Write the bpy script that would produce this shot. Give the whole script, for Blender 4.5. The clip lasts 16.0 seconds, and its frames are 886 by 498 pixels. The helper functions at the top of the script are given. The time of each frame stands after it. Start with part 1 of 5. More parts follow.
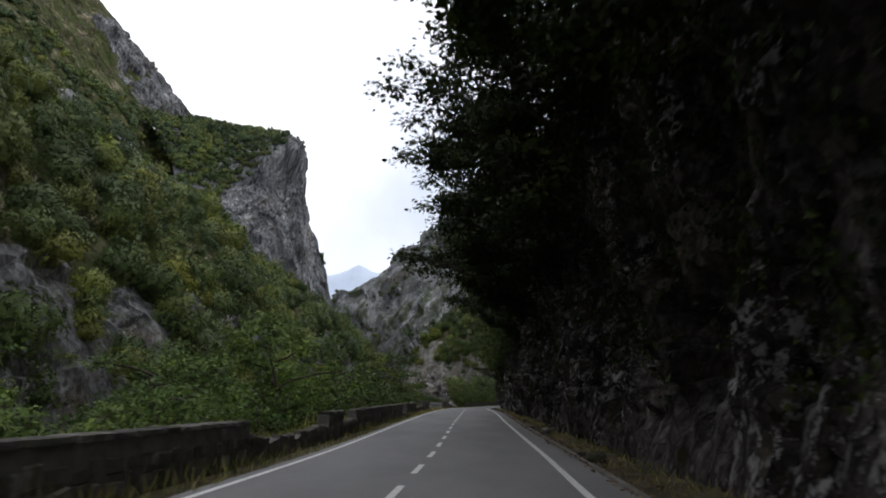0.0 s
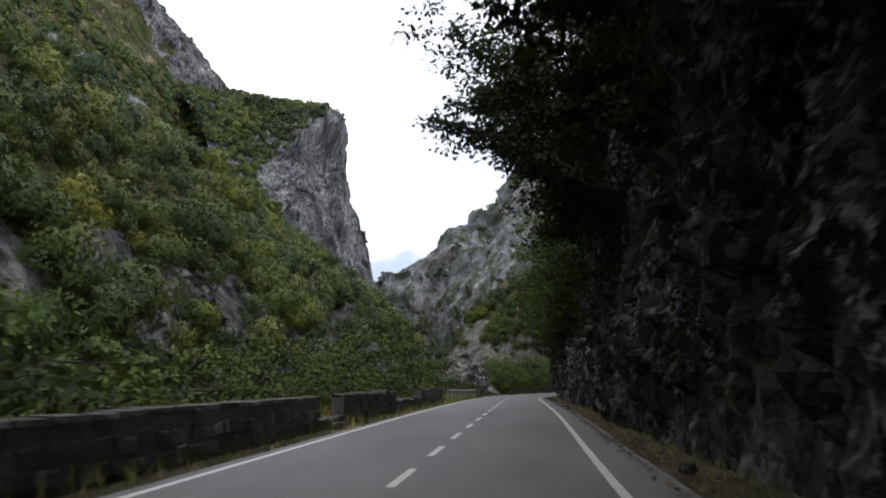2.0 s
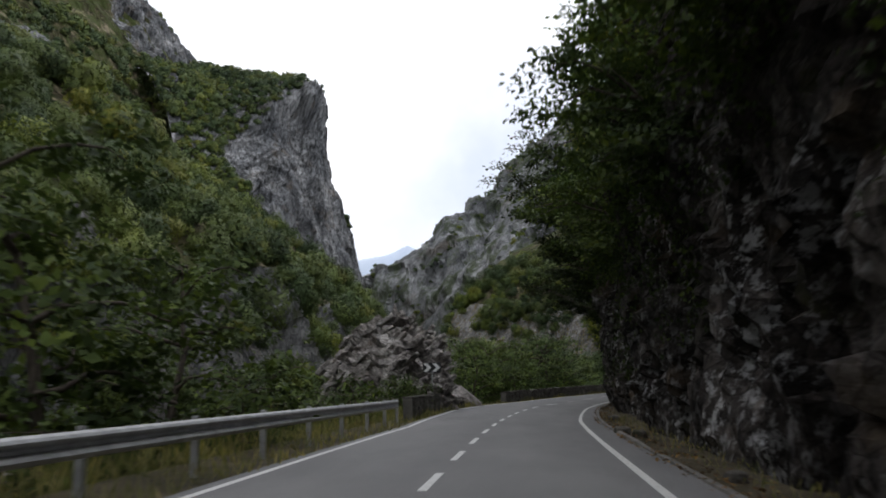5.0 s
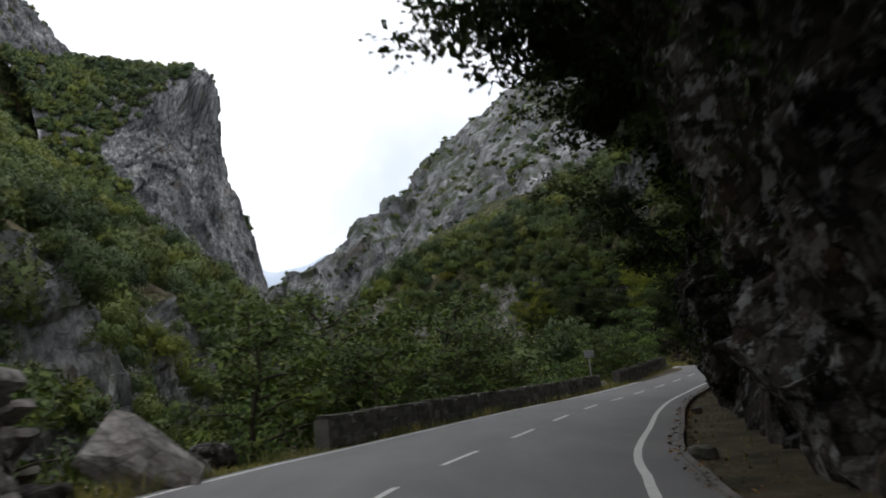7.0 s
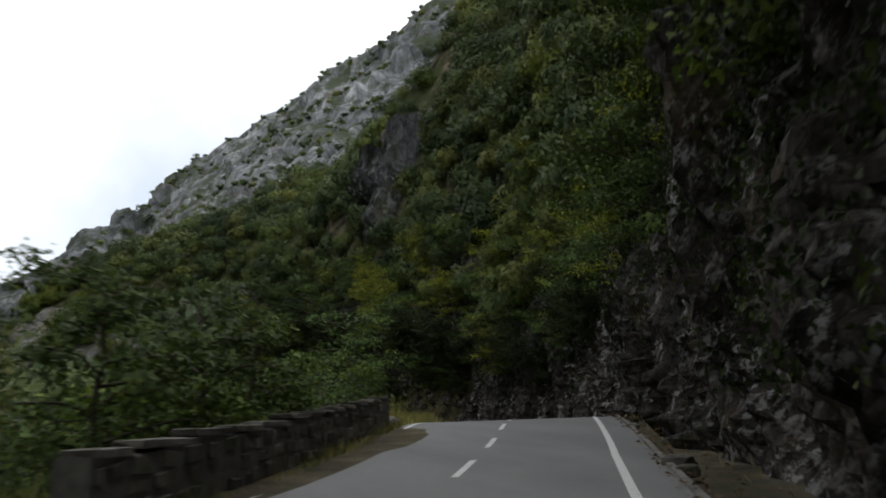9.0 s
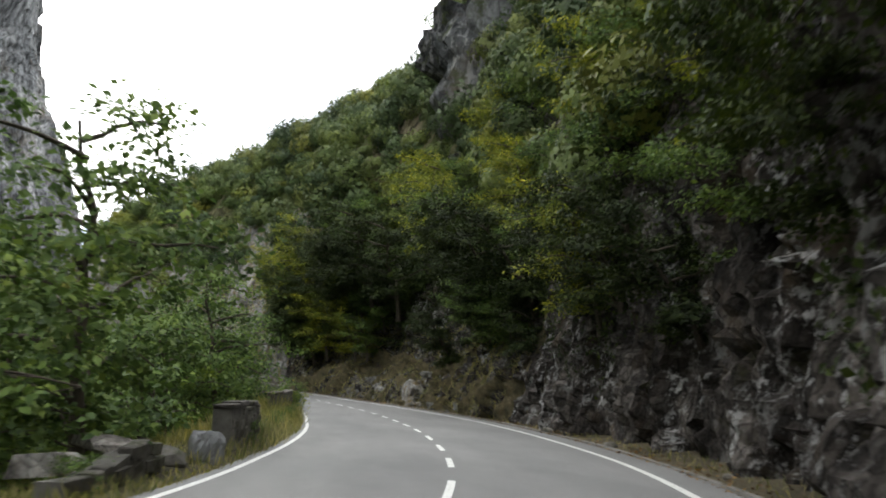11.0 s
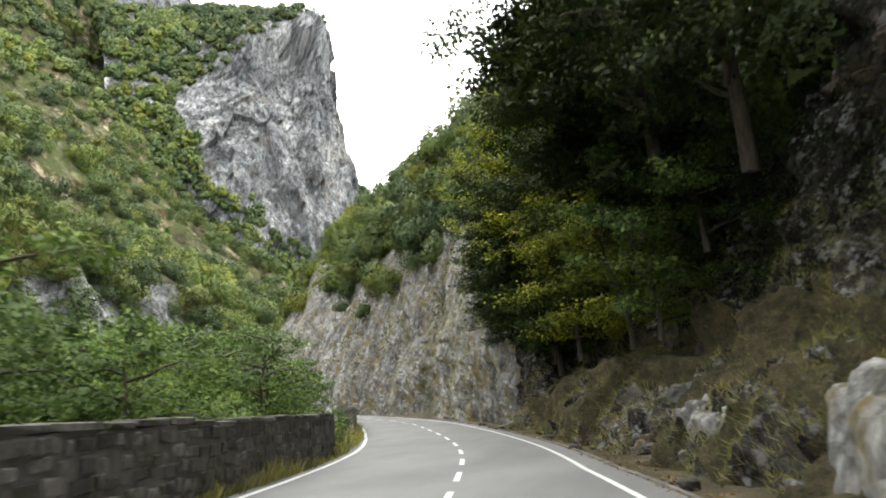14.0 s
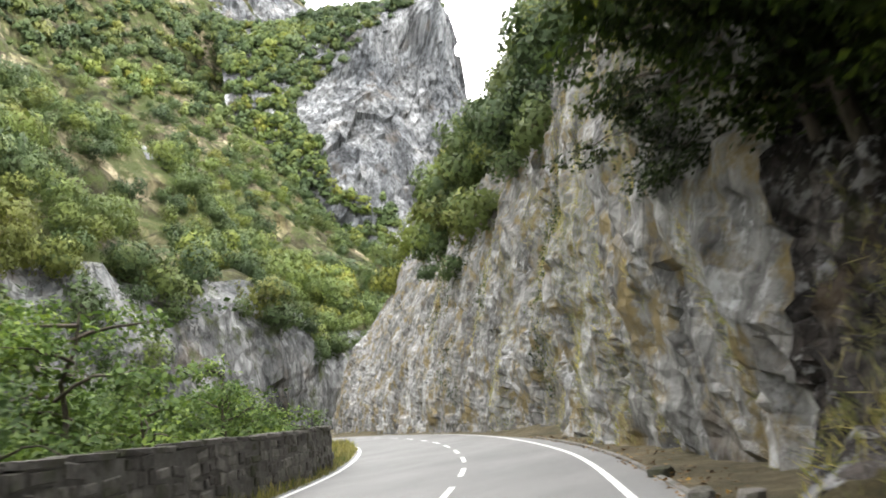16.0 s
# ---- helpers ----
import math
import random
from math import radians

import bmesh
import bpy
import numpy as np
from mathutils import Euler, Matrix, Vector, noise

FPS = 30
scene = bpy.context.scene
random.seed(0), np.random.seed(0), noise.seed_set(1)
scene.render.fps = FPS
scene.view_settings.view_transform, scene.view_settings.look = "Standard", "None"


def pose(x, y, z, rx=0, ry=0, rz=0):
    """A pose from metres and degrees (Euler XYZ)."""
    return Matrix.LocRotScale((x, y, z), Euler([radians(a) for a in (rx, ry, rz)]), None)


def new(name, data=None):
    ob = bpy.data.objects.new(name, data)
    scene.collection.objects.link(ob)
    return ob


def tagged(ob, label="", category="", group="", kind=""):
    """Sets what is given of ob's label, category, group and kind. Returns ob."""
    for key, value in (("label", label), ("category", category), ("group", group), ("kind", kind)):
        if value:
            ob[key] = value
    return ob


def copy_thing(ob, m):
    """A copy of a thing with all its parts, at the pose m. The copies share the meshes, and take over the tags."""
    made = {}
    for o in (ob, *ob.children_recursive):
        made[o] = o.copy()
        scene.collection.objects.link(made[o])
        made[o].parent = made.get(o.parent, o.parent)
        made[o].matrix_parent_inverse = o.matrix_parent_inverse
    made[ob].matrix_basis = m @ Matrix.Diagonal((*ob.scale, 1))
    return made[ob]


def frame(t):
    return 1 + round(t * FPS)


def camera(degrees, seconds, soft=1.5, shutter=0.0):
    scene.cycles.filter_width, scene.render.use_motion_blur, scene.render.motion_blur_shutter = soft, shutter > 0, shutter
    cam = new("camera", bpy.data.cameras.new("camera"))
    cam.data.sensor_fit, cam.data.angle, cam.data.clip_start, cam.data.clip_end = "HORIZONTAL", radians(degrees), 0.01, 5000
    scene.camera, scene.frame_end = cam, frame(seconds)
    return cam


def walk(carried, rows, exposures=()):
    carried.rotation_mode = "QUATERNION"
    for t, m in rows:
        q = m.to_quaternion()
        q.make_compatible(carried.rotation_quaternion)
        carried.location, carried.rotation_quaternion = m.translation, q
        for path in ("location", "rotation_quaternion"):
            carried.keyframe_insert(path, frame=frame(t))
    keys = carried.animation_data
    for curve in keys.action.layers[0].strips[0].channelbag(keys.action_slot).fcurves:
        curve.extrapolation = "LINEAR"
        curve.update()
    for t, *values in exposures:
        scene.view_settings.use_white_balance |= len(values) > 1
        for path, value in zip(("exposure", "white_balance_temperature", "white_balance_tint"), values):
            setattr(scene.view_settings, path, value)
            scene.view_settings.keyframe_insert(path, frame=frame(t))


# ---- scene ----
cam = camera(56.4, 16.0, soft=1.8, shutter=0.2)
PATH = [
    (0.0, pose(0.000, 0.000, 1.441, 100.600, -0.000, 0.000)),
    (0.5, pose(0.740, 9.364, 1.467, 99.901, -0.842, 0.148)),
    (1.0, pose(1.295, 18.251, 1.494, 99.498, 0.824, 1.578)),
    (1.5, pose(1.665, 27.832, 1.551, 99.488, 0.192, 2.783)),
    (2.0, pose(2.035, 37.776, 1.648, 99.580, -0.152, 3.532)),
    (2.5, pose(2.220, 48.299, 1.765, 99.673, -0.164, 4.140)),
    (3.0, pose(2.405, 59.004, 1.871, 99.874, 0.248, 4.115)),
    (3.5, pose(2.960, 69.528, 1.965, 99.977, 1.053, 4.164)),
    (4.0, pose(3.330, 80.233, 2.022, 99.878, 0.874, 4.029)),
    (6.5, pose(6.105, 135.021, 2.006, 99.010, 2.790, 1.947)),
    (7.0, pose(7.215, 145.579, 1.971, 99.727, 4.496, -1.192)),
    (7.5, pose(8.880, 156.102, 1.988, 100.600, 5.299, -4.401)),
    (8.0, pose(12.025, 167.569, 2.135, 101.147, 4.085, -9.926)),
    (8.5, pose(15.910, 178.422, 2.335, 101.871, 2.837, -14.227)),
    (9.2, pose(21.900, 191.300, 2.666, 101.400, 1.600, -20.500)),
    (9.8, pose(28.100, 202.600, 3.209, 100.600, 0.600, -22.500)),
    (10.4, pose(33.200, 212.600, 3.807, 99.600, -0.300, -17.000)),
    (11.0, pose(37.065, 222.138, 3.705, 98.896, -0.772, -8.799)),
    (11.5, pose(39.399, 230.043, 3.571, 99.157, -1.390, -4.846)),
    (12.0, pose(41.058, 238.470, 3.422, 99.558, -2.916, -0.223)),
    (12.5, pose(42.190, 247.186, 3.260, 100.078, -0.080, 5.066)),
    (13.0, pose(42.570, 256.533, 3.127, 100.686, 0.700, 9.323)),
    (13.5, pose(42.325, 266.157, 3.042, 101.000, -0.765, 12.439)),
    (14.0, pose(41.751, 275.571, 3.020, 101.415, 1.413, 14.162)),
    (14.5, pose(40.534, 285.170, 3.049, 101.953, 3.527, 17.073)),
    (15.0, pose(38.910, 294.653, 3.127, 102.285, 3.611, 19.389)),
    (15.5, pose(37.009, 303.680, 3.245, 102.515, 4.793, 21.850)),
    (16.0, pose(34.475, 312.427, 3.411, 102.541, 5.423, 26.318)),
]
walk(cam, PATH, [(0.0, 0.0, 6400, 13), (2.2, 0.35, 6400, 13), (3.0, 0.25, 6400, 13), (4.0, -0.1, 6400, 13), (6.5, 0.3, 6500, 12), (7.5, -0.25, 6500, 10), (8.0, -0.35, 6500, 9), (8.5, -0.2, 6500, 9), (9.5, 0.3, 6600, 9), (11.0, 1.35, 6700, 8), (12.5, 1.3, 6800, 7), (14.0, 1.95, 6900, 7), (15.0, 2.3, 6850, 8), (16.0, 2.3, 6850, 10)])

# ---------------------------------------------------------------- world and light
world = bpy.data.worlds.new("overcast_sky")
scene.world = world
world.use_nodes = True
wn, wl = world.node_tree.nodes, world.node_tree.links
wn.clear()
sky = wn.new("ShaderNodeTexSky")
sky.sky_type, sky.sun_disc = "NISHITA", False
sky.sun_elevation, sky.sun_rotation = radians(52), radians(-60)
sky.air_density, sky.dust_density = 1.0, 3.0
cloud = wn.new("ShaderNodeTexNoise")
cloud.inputs["Scale"].default_value, cloud.inputs["Detail"].default_value = 2.6, 7.0
cloud.inputs["Roughness"].default_value = 0.55
coord = wn.new("ShaderNodeTexCoord")
wl.new(coord.outputs["Generated"], cloud.inputs["Vector"])
cover = wn.new("ShaderNodeMapRange")
cover.inputs["From Min"].default_value, cover.inputs["From Max"].default_value = 0.28, 0.55
cover.inputs["To Min"].default_value, cover.inputs["To Max"].default_value = 0.55, 1.0
wl.new(cloud.outputs["Fac"], cover.inputs["Value"])
veil = wn.new("ShaderNodeMix")
veil.data_type = "RGBA"
soft = wn.new("ShaderNodeTexNoise")
soft.inputs["Scale"].default_value, soft.inputs["Detail"].default_value = 2.4, 5.0
wl.new(coord.outputs["Generated"], soft.inputs["Vector"])
tone = wn.new("ShaderNodeValToRGB")
tone.color_ramp.elements[0].position, tone.color_ramp.elements[0].color = 0.36, (0.60, 0.65, 0.73, 1)
tone.color_ramp.elements[1].position, tone.color_ramp.elements[1].color = 0.58, (0.96, 0.98, 1.0, 1)
wl.new(soft.outputs["Fac"], tone.inputs["Fac"])
bright = wn.new("ShaderNodeVectorMath")
bright.operation = "SCALE"
bright.inputs["Scale"].default_value = 9.6
wl.new(tone.outputs["Color"], bright.inputs[0])
wl.new(bright.outputs[0], veil.inputs["B"])
wl.new(cover.outputs["Result"], veil.inputs["Factor"])
wl.new(sky.outputs["Color"], veil.inputs["A"])
back = wn.new("ShaderNodeBackground")
back.inputs["Strength"].default_value = 0.15
wl.new(veil.outputs["Result"], back.inputs["Color"])
wl.new(back.outputs["Background"], wn.new("ShaderNodeOutputWorld").inputs["Surface"])

sun_data = bpy.data.lights.new("sun", "SUN")
sun_data.energy, sun_data.angle, sun_data.color = 0.8, radians(25), (1.0, 0.97, 0.92)
sun = new("sun", sun_data)
sun.matrix_world = pose(0, 0, 200, 38, 0, -60 + 180)


# ---------------------------------------------------------------- shader helpers
def material(name, rough=0.9, metal=0.0, spec=0.3):
    m = bpy.data.materials.new(name)
    m.use_nodes = True
    b = m.node_tree.nodes["Principled BSDF"]
    b.inputs["Roughness"].default_value, b.inputs["Metallic"].default_value = rough, metal
    b.inputs["Specular IOR Level"].default_value = spec
    return m, m.node_tree.nodes, m.node_tree.links, b


def position(n):
    """World place, so that grain keeps its real size on every mesh."""
    return n.new("ShaderNodeNewGeometry").outputs["Position"]


def stretched(n, l, scale):
    v = n.new("ShaderNodeVectorMath")
    v.operation = "MULTIPLY"
    v.inputs[1].default_value = scale
    l.new(position(n), v.inputs[0])
    return v.outputs[0]


def noise_tex(n, l, scale, detail=6.0, rough=0.6, vector=None, distortion=0.0):
    t = n.new("ShaderNodeTexNoise")
    t.inputs["Scale"].default_value, t.inputs["Detail"].default_value = scale, detail
    t.inputs["Roughness"].default_value, t.inputs["Distortion"].default_value = rough, distortion
    l.new(vector if vector else position(n), t.inputs["Vector"])
    return t.outputs["Fac"]


def ramp(n, l, source, stops):
    r = n.new("ShaderNodeValToRGB")
    while len(r.color_ramp.elements) < len(stops):
        r.color_ramp.elements.new(0.5)
    for e, (at, c) in zip(r.color_ramp.elements, stops):
        e.position, e.color = at, (*c, 1) if len(c) == 3 else c
    l.new(source, r.inputs["Fac"])
    return r.outputs["Color"]


def blend(n, l, factor, a, b, mode="MIX"):
    m = n.new("ShaderNodeMix")
    m.data_type, m.blend_type = "RGBA", mode
    for socket, value in (("Factor", factor), ("A", a), ("B", b)):
        if isinstance(value, (int, float)):
            m.inputs[socket].default_value = value
        elif isinstance(value, tuple):
            m.inputs[socket].default_value = (*value, 1)
        else:
            l.new(value, m.inputs[socket])
    return m.outputs["Result"]


def bump(n, l, b, height, strength, distance):
    k = n.new("ShaderNodeBump")
    k.inputs["Strength"].default_value, k.inputs["Distance"].default_value = strength, distance
    l.new(height, k.inputs["Height"])
    l.new(k.outputs["Normal"], b.inputs["Normal"])


def grey(v):
    return (v, v, v)


def grain_vector(n, l, turn, scale):
    """World place turned (degrees) and scaled, for grain that follows slanting beds."""
    v = n.new("ShaderNodeMapping")
    v.vector_type = "TEXTURE"
    v.inputs["Rotation"].default_value = [radians(a) for a in turn]
    v.inputs["Scale"].default_value = [1 / a for a in scale]
    l.new(position(n), v.inputs["Vector"])
    return v.outputs[0]


def rock_material(name, dark, mid, light, moss, moss_at, grain, tilt=(1.0, 1.0, 0.5), turn=(0, 0, 0), stain=0.6, facets=1.0, cut=1.0, fleck=0.0, streak=0.0):
    m, n, l, b = material(name, 0.95, 0.0, 0.12)
    v = grain_vector(n, l, turn, tilt)
    big = noise_tex(n, l, grain * 0.22, 6, 0.62, v)
    fine = noise_tex(n, l, grain * 1.6, 8, 0.7, v)
    col = ramp(n, l, big, [(0.27, dark), (0.45, mid), (0.63, light)])
    tone = ramp(n, l, fine, [(0.32, grey(0.60 - 0.38 * cut)), (0.52, grey(0.95)), (0.72, grey(1.2 + 0.25 * cut))])
    col = blend(n, l, 1.0, col, tone, "MULTIPLY")
    warp = n.new("ShaderNodeTexNoise")
    warp.inputs["Scale"].default_value, warp.inputs["Detail"].default_value = grain * 1.2, 4.0
    l.new(v, warp.inputs["Vector"])
    bent = n.new("ShaderNodeVectorMath")
    bent.operation = "MULTIPLY_ADD"
    bent.inputs[1].default_value = (0.22 / grain,) * 3
    l.new(warp.outputs["Color"], bent.inputs[0]), l.new(v, bent.inputs[2])
    cells = []
    for feature, scale in (("F1", 0.95), ("DISTANCE_TO_EDGE", 0.95), ("F1", 2.6)):
        cell = n.new("ShaderNodeTexVoronoi")
        cell.feature = feature
        cell.inputs["Scale"].default_value = grain * scale * facets
        l.new(bent.outputs[0], cell.inputs["Vector"])
        cells.append(cell.outputs["Color" if feature == "F1" else "Distance"])
    big_facet = ramp(n, l, cells[0], [(0.2, grey(1 - 0.5 * cut)), (0.5, grey(0.97)), (0.8, grey(1 + 0.45 * cut))])
    small_facet = ramp(n, l, cells[2], [(0.2, grey(1 - 0.35 * cut)), (0.8, grey(1 + 0.3 * cut))])
    col = blend(n, l, 1.0, blend(n, l, 1.0, col, big_facet, "MULTIPLY"), small_facet, "MULTIPLY")
    col = blend(n, l, 1.0, col, ramp(n, l, cells[1], [(0.0, grey(1 - 0.65 * cut)), (0.07, grey(1.0))]), "MULTIPLY")
    relief = blend(n, l, 0.5, blend(n, l, 0.45, cells[0], cells[2]), fine)
    if streak:
        lines = noise_tex(n, l, grain * 3.0, 6, 0.65, v)
        col = blend(n, l, 1.0, col, ramp(n, l, lines, [(0.40, grey(1 - streak)), (0.50, grey(1.0)), (0.62, grey(1.15))]), "MULTIPLY")
    if fleck:
        chips = noise_tex(n, l, grain * 2.2, 9, 0.74, v)
        where = noise_tex(n, l, grain * 0.2, 4, 0.6)
        spots = blend(n, l, 1.0, ramp(n, l, chips, [(0.52, grey(0.0)), (0.58, grey(1.0))]), ramp(n, l, where, [(0.44, grey(0.06)), (0.60, grey(1.0))]), "MULTIPLY")
        col = blend(n, l, spots, col, grey(fleck))
    rust = noise_tex(n, l, grain * 0.35, 5, 0.6)
    col = blend(n, l, ramp(n, l, rust, [(0.56, grey(0.0)), (0.74, grey(0.45))]), col, (0.17, 0.115, 0.06))
    wet = noise_tex(n, l, grain * 0.3, 5, 0.6, grain_vector(n, l, (8, 5, 0), (1.0, 1.0, 0.16)))
    col = blend(n, l, 1.0, col, ramp(n, l, wet, [(0.40, grey(1.0)), (0.62, grey(stain))]), "MULTIPLY")
    growth = noise_tex(n, l, grain * 0.5, 8, 0.72)
    col = blend(n, l, ramp(n, l, growth, [(moss_at, grey(0.0)), (moss_at + 0.1, grey(0.9))]), col, moss)
    l.new(col, b.inputs["Base Color"])
    bump(n, l, b, relief, 1.0, 0.5 / grain)
    return m


# Same limestone as ROCK_BEND, with the overhang's shade put into darker colours.
ROCK_NEAR = rock_material("shaded_stained_limestone", (0.016, 0.0135, 0.012), (0.048, 0.041, 0.037), (0.14, 0.126, 0.117), (0.026, 0.026, 0.011), 0.57, 1.6, (1.0, 1.0, 0.7), (20, 25, 0), 0.4, 2.1, 0.9, 0.44)
ROCK_BEND = rock_material("pale_bend_limestone", (0.12, 0.115, 0.108), (0.24, 0.235, 0.225), (0.36, 0.355, 0.34), (0.17, 0.13, 0.06), 0.505, 1.5, (1.0, 1.0, 0.5), (12, 22, 0), 0.7, 0.9, 0.48, 0.42)
ROCK_OUT = rock_material("layered_outcrop_limestone", (0.11, 0.102, 0.095), (0.31, 0.285, 0.265), (0.50, 0.475, 0.45), (0.085, 0.075, 0.03), 0.60, 2.2, (1.0, 1.0, 1.8), (0, 38, 0), 0.7, 1.0, 0.55)
ROCK_CRAG = rock_material("pale_limestone", (0.065, 0.07, 0.078), (0.185, 0.192, 0.202), (0.39, 0.395, 0.40), (0.05, 0.06, 0.025), 0.66, 0.22, (1.0, 1.0, 0.11), (0, 28, -25), 0.5, 1.3, 0.5, 0.0, 0.55)
ROCK_BLUFF = rock_material("grey_bluff_limestone", (0.035, 0.037, 0.038), (0.125, 0.13, 0.135), (0.27, 0.275, 0.28), (0.045, 0.055, 0.02), 0.54, 0.5, (1.0, 1.0, 0.5), (0, 10, 0), 0.5, 1.4, 0.7, 0.30)
# Lightened and slightly blued: distance haze put into the rock colour.
ROCK_FAR = rock_material("hazed_mountain_rock", (0.10, 0.106, 0.112), (0.215, 0.224, 0.232), (0.36, 0.366, 0.372), (0.062, 0.078, 0.042), 0.48, 0.06, (1.0, 1.0, 0.5), (0, 0, 0), 0.7, 1.0, 0.6)
SLOPE = rock_material("wooded_slope_soil", (0.045, 0.05, 0.02), (0.085, 0.085, 0.038), (0.24, 0.205, 0.14), (0.05, 0.065, 0.02), 0.46, 0.2)


def leaf_material(name, dark, mid, light, patch, through_light=0.25, crowns=False, ragged=0.0):
    m, n, l, b = material(name, 0.6, 0.0, 0.2)
    per = n.new("ShaderNodeNewGeometry").outputs["Random Per Island"]
    leaf = ramp(n, l, per, [(0.0, dark), (0.55, mid), (1.0, light)])
    place = noise_tex(n, l, patch, 4, 0.6)
    leaf = blend(n, l, 1.0, leaf, ramp(n, l, place, [(0.34, (0.55, 0.6, 0.62)), (0.50, (1.0, 1.0, 1.0)), (0.66, (1.45, 1.35, 0.8))]), "MULTIPLY")
    if crowns:
        own = n.new("ShaderNodeAttribute")
        own.attribute_name = "crown_kind"
        kinds = ramp(n, l, own.outputs["Fac"], [(0.0, (0.48, 0.60, 0.62)), (0.3, (0.75, 0.86, 0.82)), (0.6, (1.0, 1.06, 0.92)), (0.85, (1.38, 1.32, 0.85)), (1.0, (1.6, 1.28, 0.78))])
        leaf = blend(n, l, 1.0, leaf, kinds, "MULTIPLY")
    l.new(leaf, b.inputs["Base Color"])
    shine = n.new("ShaderNodeBsdfTranslucent")
    l.new(leaf, shine.inputs["Color"])
    mix = n.new("ShaderNodeMixShader")
    mix.inputs["Fac"].default_value = through_light
    l.new(b.outputs["BSDF"], mix.inputs[1])
    l.new(shine.outputs["BSDF"], mix.inputs[2])
    out = mix.outputs["Shader"]
    if ragged:
        gaps = ramp(n, l, noise_tex(n, l, ragged, 2, 0.6), [(0.47, grey(0.0)), (0.50, grey(1.0))])
        clear = n.new("ShaderNodeBsdfTransparent")
        lace = n.new("ShaderNodeMixShader")
        l.new(gaps, lace.inputs["Fac"]), l.new(clear.outputs["BSDF"], lace.inputs[1]), l.new(out, lace.inputs[2])
        out = lace.outputs["Shader"]
    l.new(out, n["Material Output"].inputs["Surface"])
    return m


LEAF = leaf_material("hazel_leaves", (0.044, 0.082, 0.022), (0.090, 0.150, 0.036), (0.160, 0.225, 0.056), 0.35, 0.30)
# Darker copy of LEAF: the gorge's shade put into the leaf colour.
LEAF_SHADE = leaf_material("shade_tinted_hazel_leaves", (0.034, 0.058, 0.014), (0.064, 0.102, 0.022), (0.115, 0.160, 0.033), 0.3, 0.25)
# Near-black because the overhang's shadow is put into the leaf colour.
LEAF_DARK = leaf_material("shade_dark_leaves", (0.013, 0.023, 0.006), (0.026, 0.043, 0.009), (0.050, 0.070, 0.013), 0.3)
# Greyed towards blue: haze of the far slopes is part of this colour.
LEAF_FAR = leaf_material("woodland_leaves", (0.068, 0.093, 0.038), (0.080, 0.107, 0.043), (0.094, 0.121, 0.048), 0.03, 0.15, True)
LEAF_WOOD = leaf_material("near_woodland_leaves", (0.068, 0.093, 0.034), (0.082, 0.110, 0.040), (0.098, 0.127, 0.045), 0.05, 0.18, True, 3.4)
LEAF_LIME = leaf_material("yellow_green_lime_leaves", (0.095, 0.125, 0.016), (0.185, 0.215, 0.024), (0.290, 0.300, 0.040), 0.35, 0.38)
GRASS = leaf_material("verge_grass_blades", (0.11, 0.14, 0.035), (0.25, 0.235, 0.08), (0.44, 0.38, 0.18), 0.6, 0.35)

BARK, n, l, b = material("grey_brown_bark", 0.95)
l.new(ramp(n, l, noise_tex(n, l, 9, 6, 0.7, stretched(n, l, (1, 1, 0.25))), [(0.3, (0.028, 0.023, 0.018)), (0.7, (0.12, 0.10, 0.08))]), b.inputs["Base Color"])
bump(n, l, b, noise_tex(n, l, 22, 5, 0.7, stretched(n, l, (1, 1, 0.25))), 0.8, 0.03)

ASPHALT, n, l, b = material("worn_grey_asphalt", 0.82, 0.0, 0.35)
col = ramp(n, l, noise_tex(n, l, 0.5, 5, 0.6, stretched(n, l, (1.0, 0.25, 1.0))), [(0.3, (0.145, 0.144, 0.143)), (0.7, (0.205, 0.203, 0.200))])
col = blend(n, l, 1.0, col, ramp(n, l, noise_tex(n, l, 70, 4, 0.7), [(0.3, grey(0.72)), (0.7, grey(1.25))]), "MULTIPLY")
l.new(col, b.inputs["Base Color"])
bump(n, l, b, noise_tex(n, l, 120, 3, 0.7), 0.5, 0.01)

PAINT, n, l, b = material("worn_white_road_paint", 0.7)
l.new(ramp(n, l, noise_tex(n, l, 14, 6, 0.75), [(0.28, (0.20, 0.195, 0.185)), (0.46, (0.62, 0.62, 0.60)), (0.8, (0.76, 0.76, 0.74))]), b.inputs["Base Color"])

SOIL, n, l, b = material("verge_soil_and_leaf_litter", 0.97)
col = ramp(n, l, noise_tex(n, l, 0.8, 7, 0.7), [(0.32, (0.036, 0.034, 0.018)), (0.5, (0.088, 0.074, 0.042)), (0.68, (0.16, 0.128, 0.078))])
col = blend(n, l, 1.0, col, ramp(n, l, noise_tex(n, l, 26, 5, 0.75), [(0.3, grey(0.5)), (0.7, grey(1.4))]), "MULTIPLY")
l.new(col, b.inputs["Base Color"])
bump(n, l, b, noise_tex(n, l, 18, 6, 0.75), 1.0, 0.06)

CONCRETE, n, l, b = material("stained_concrete", 0.9)
col = ramp(n, l, noise_tex(n, l, 1.2, 7, 0.7), [(0.3, (0.07, 0.066, 0.058)), (0.6, (0.19, 0.18, 0.165))])
l.new(col, b.inputs["Base Color"])
bump(n, l, b, noise_tex(n, l, 30, 5, 0.7), 0.5, 0.02)

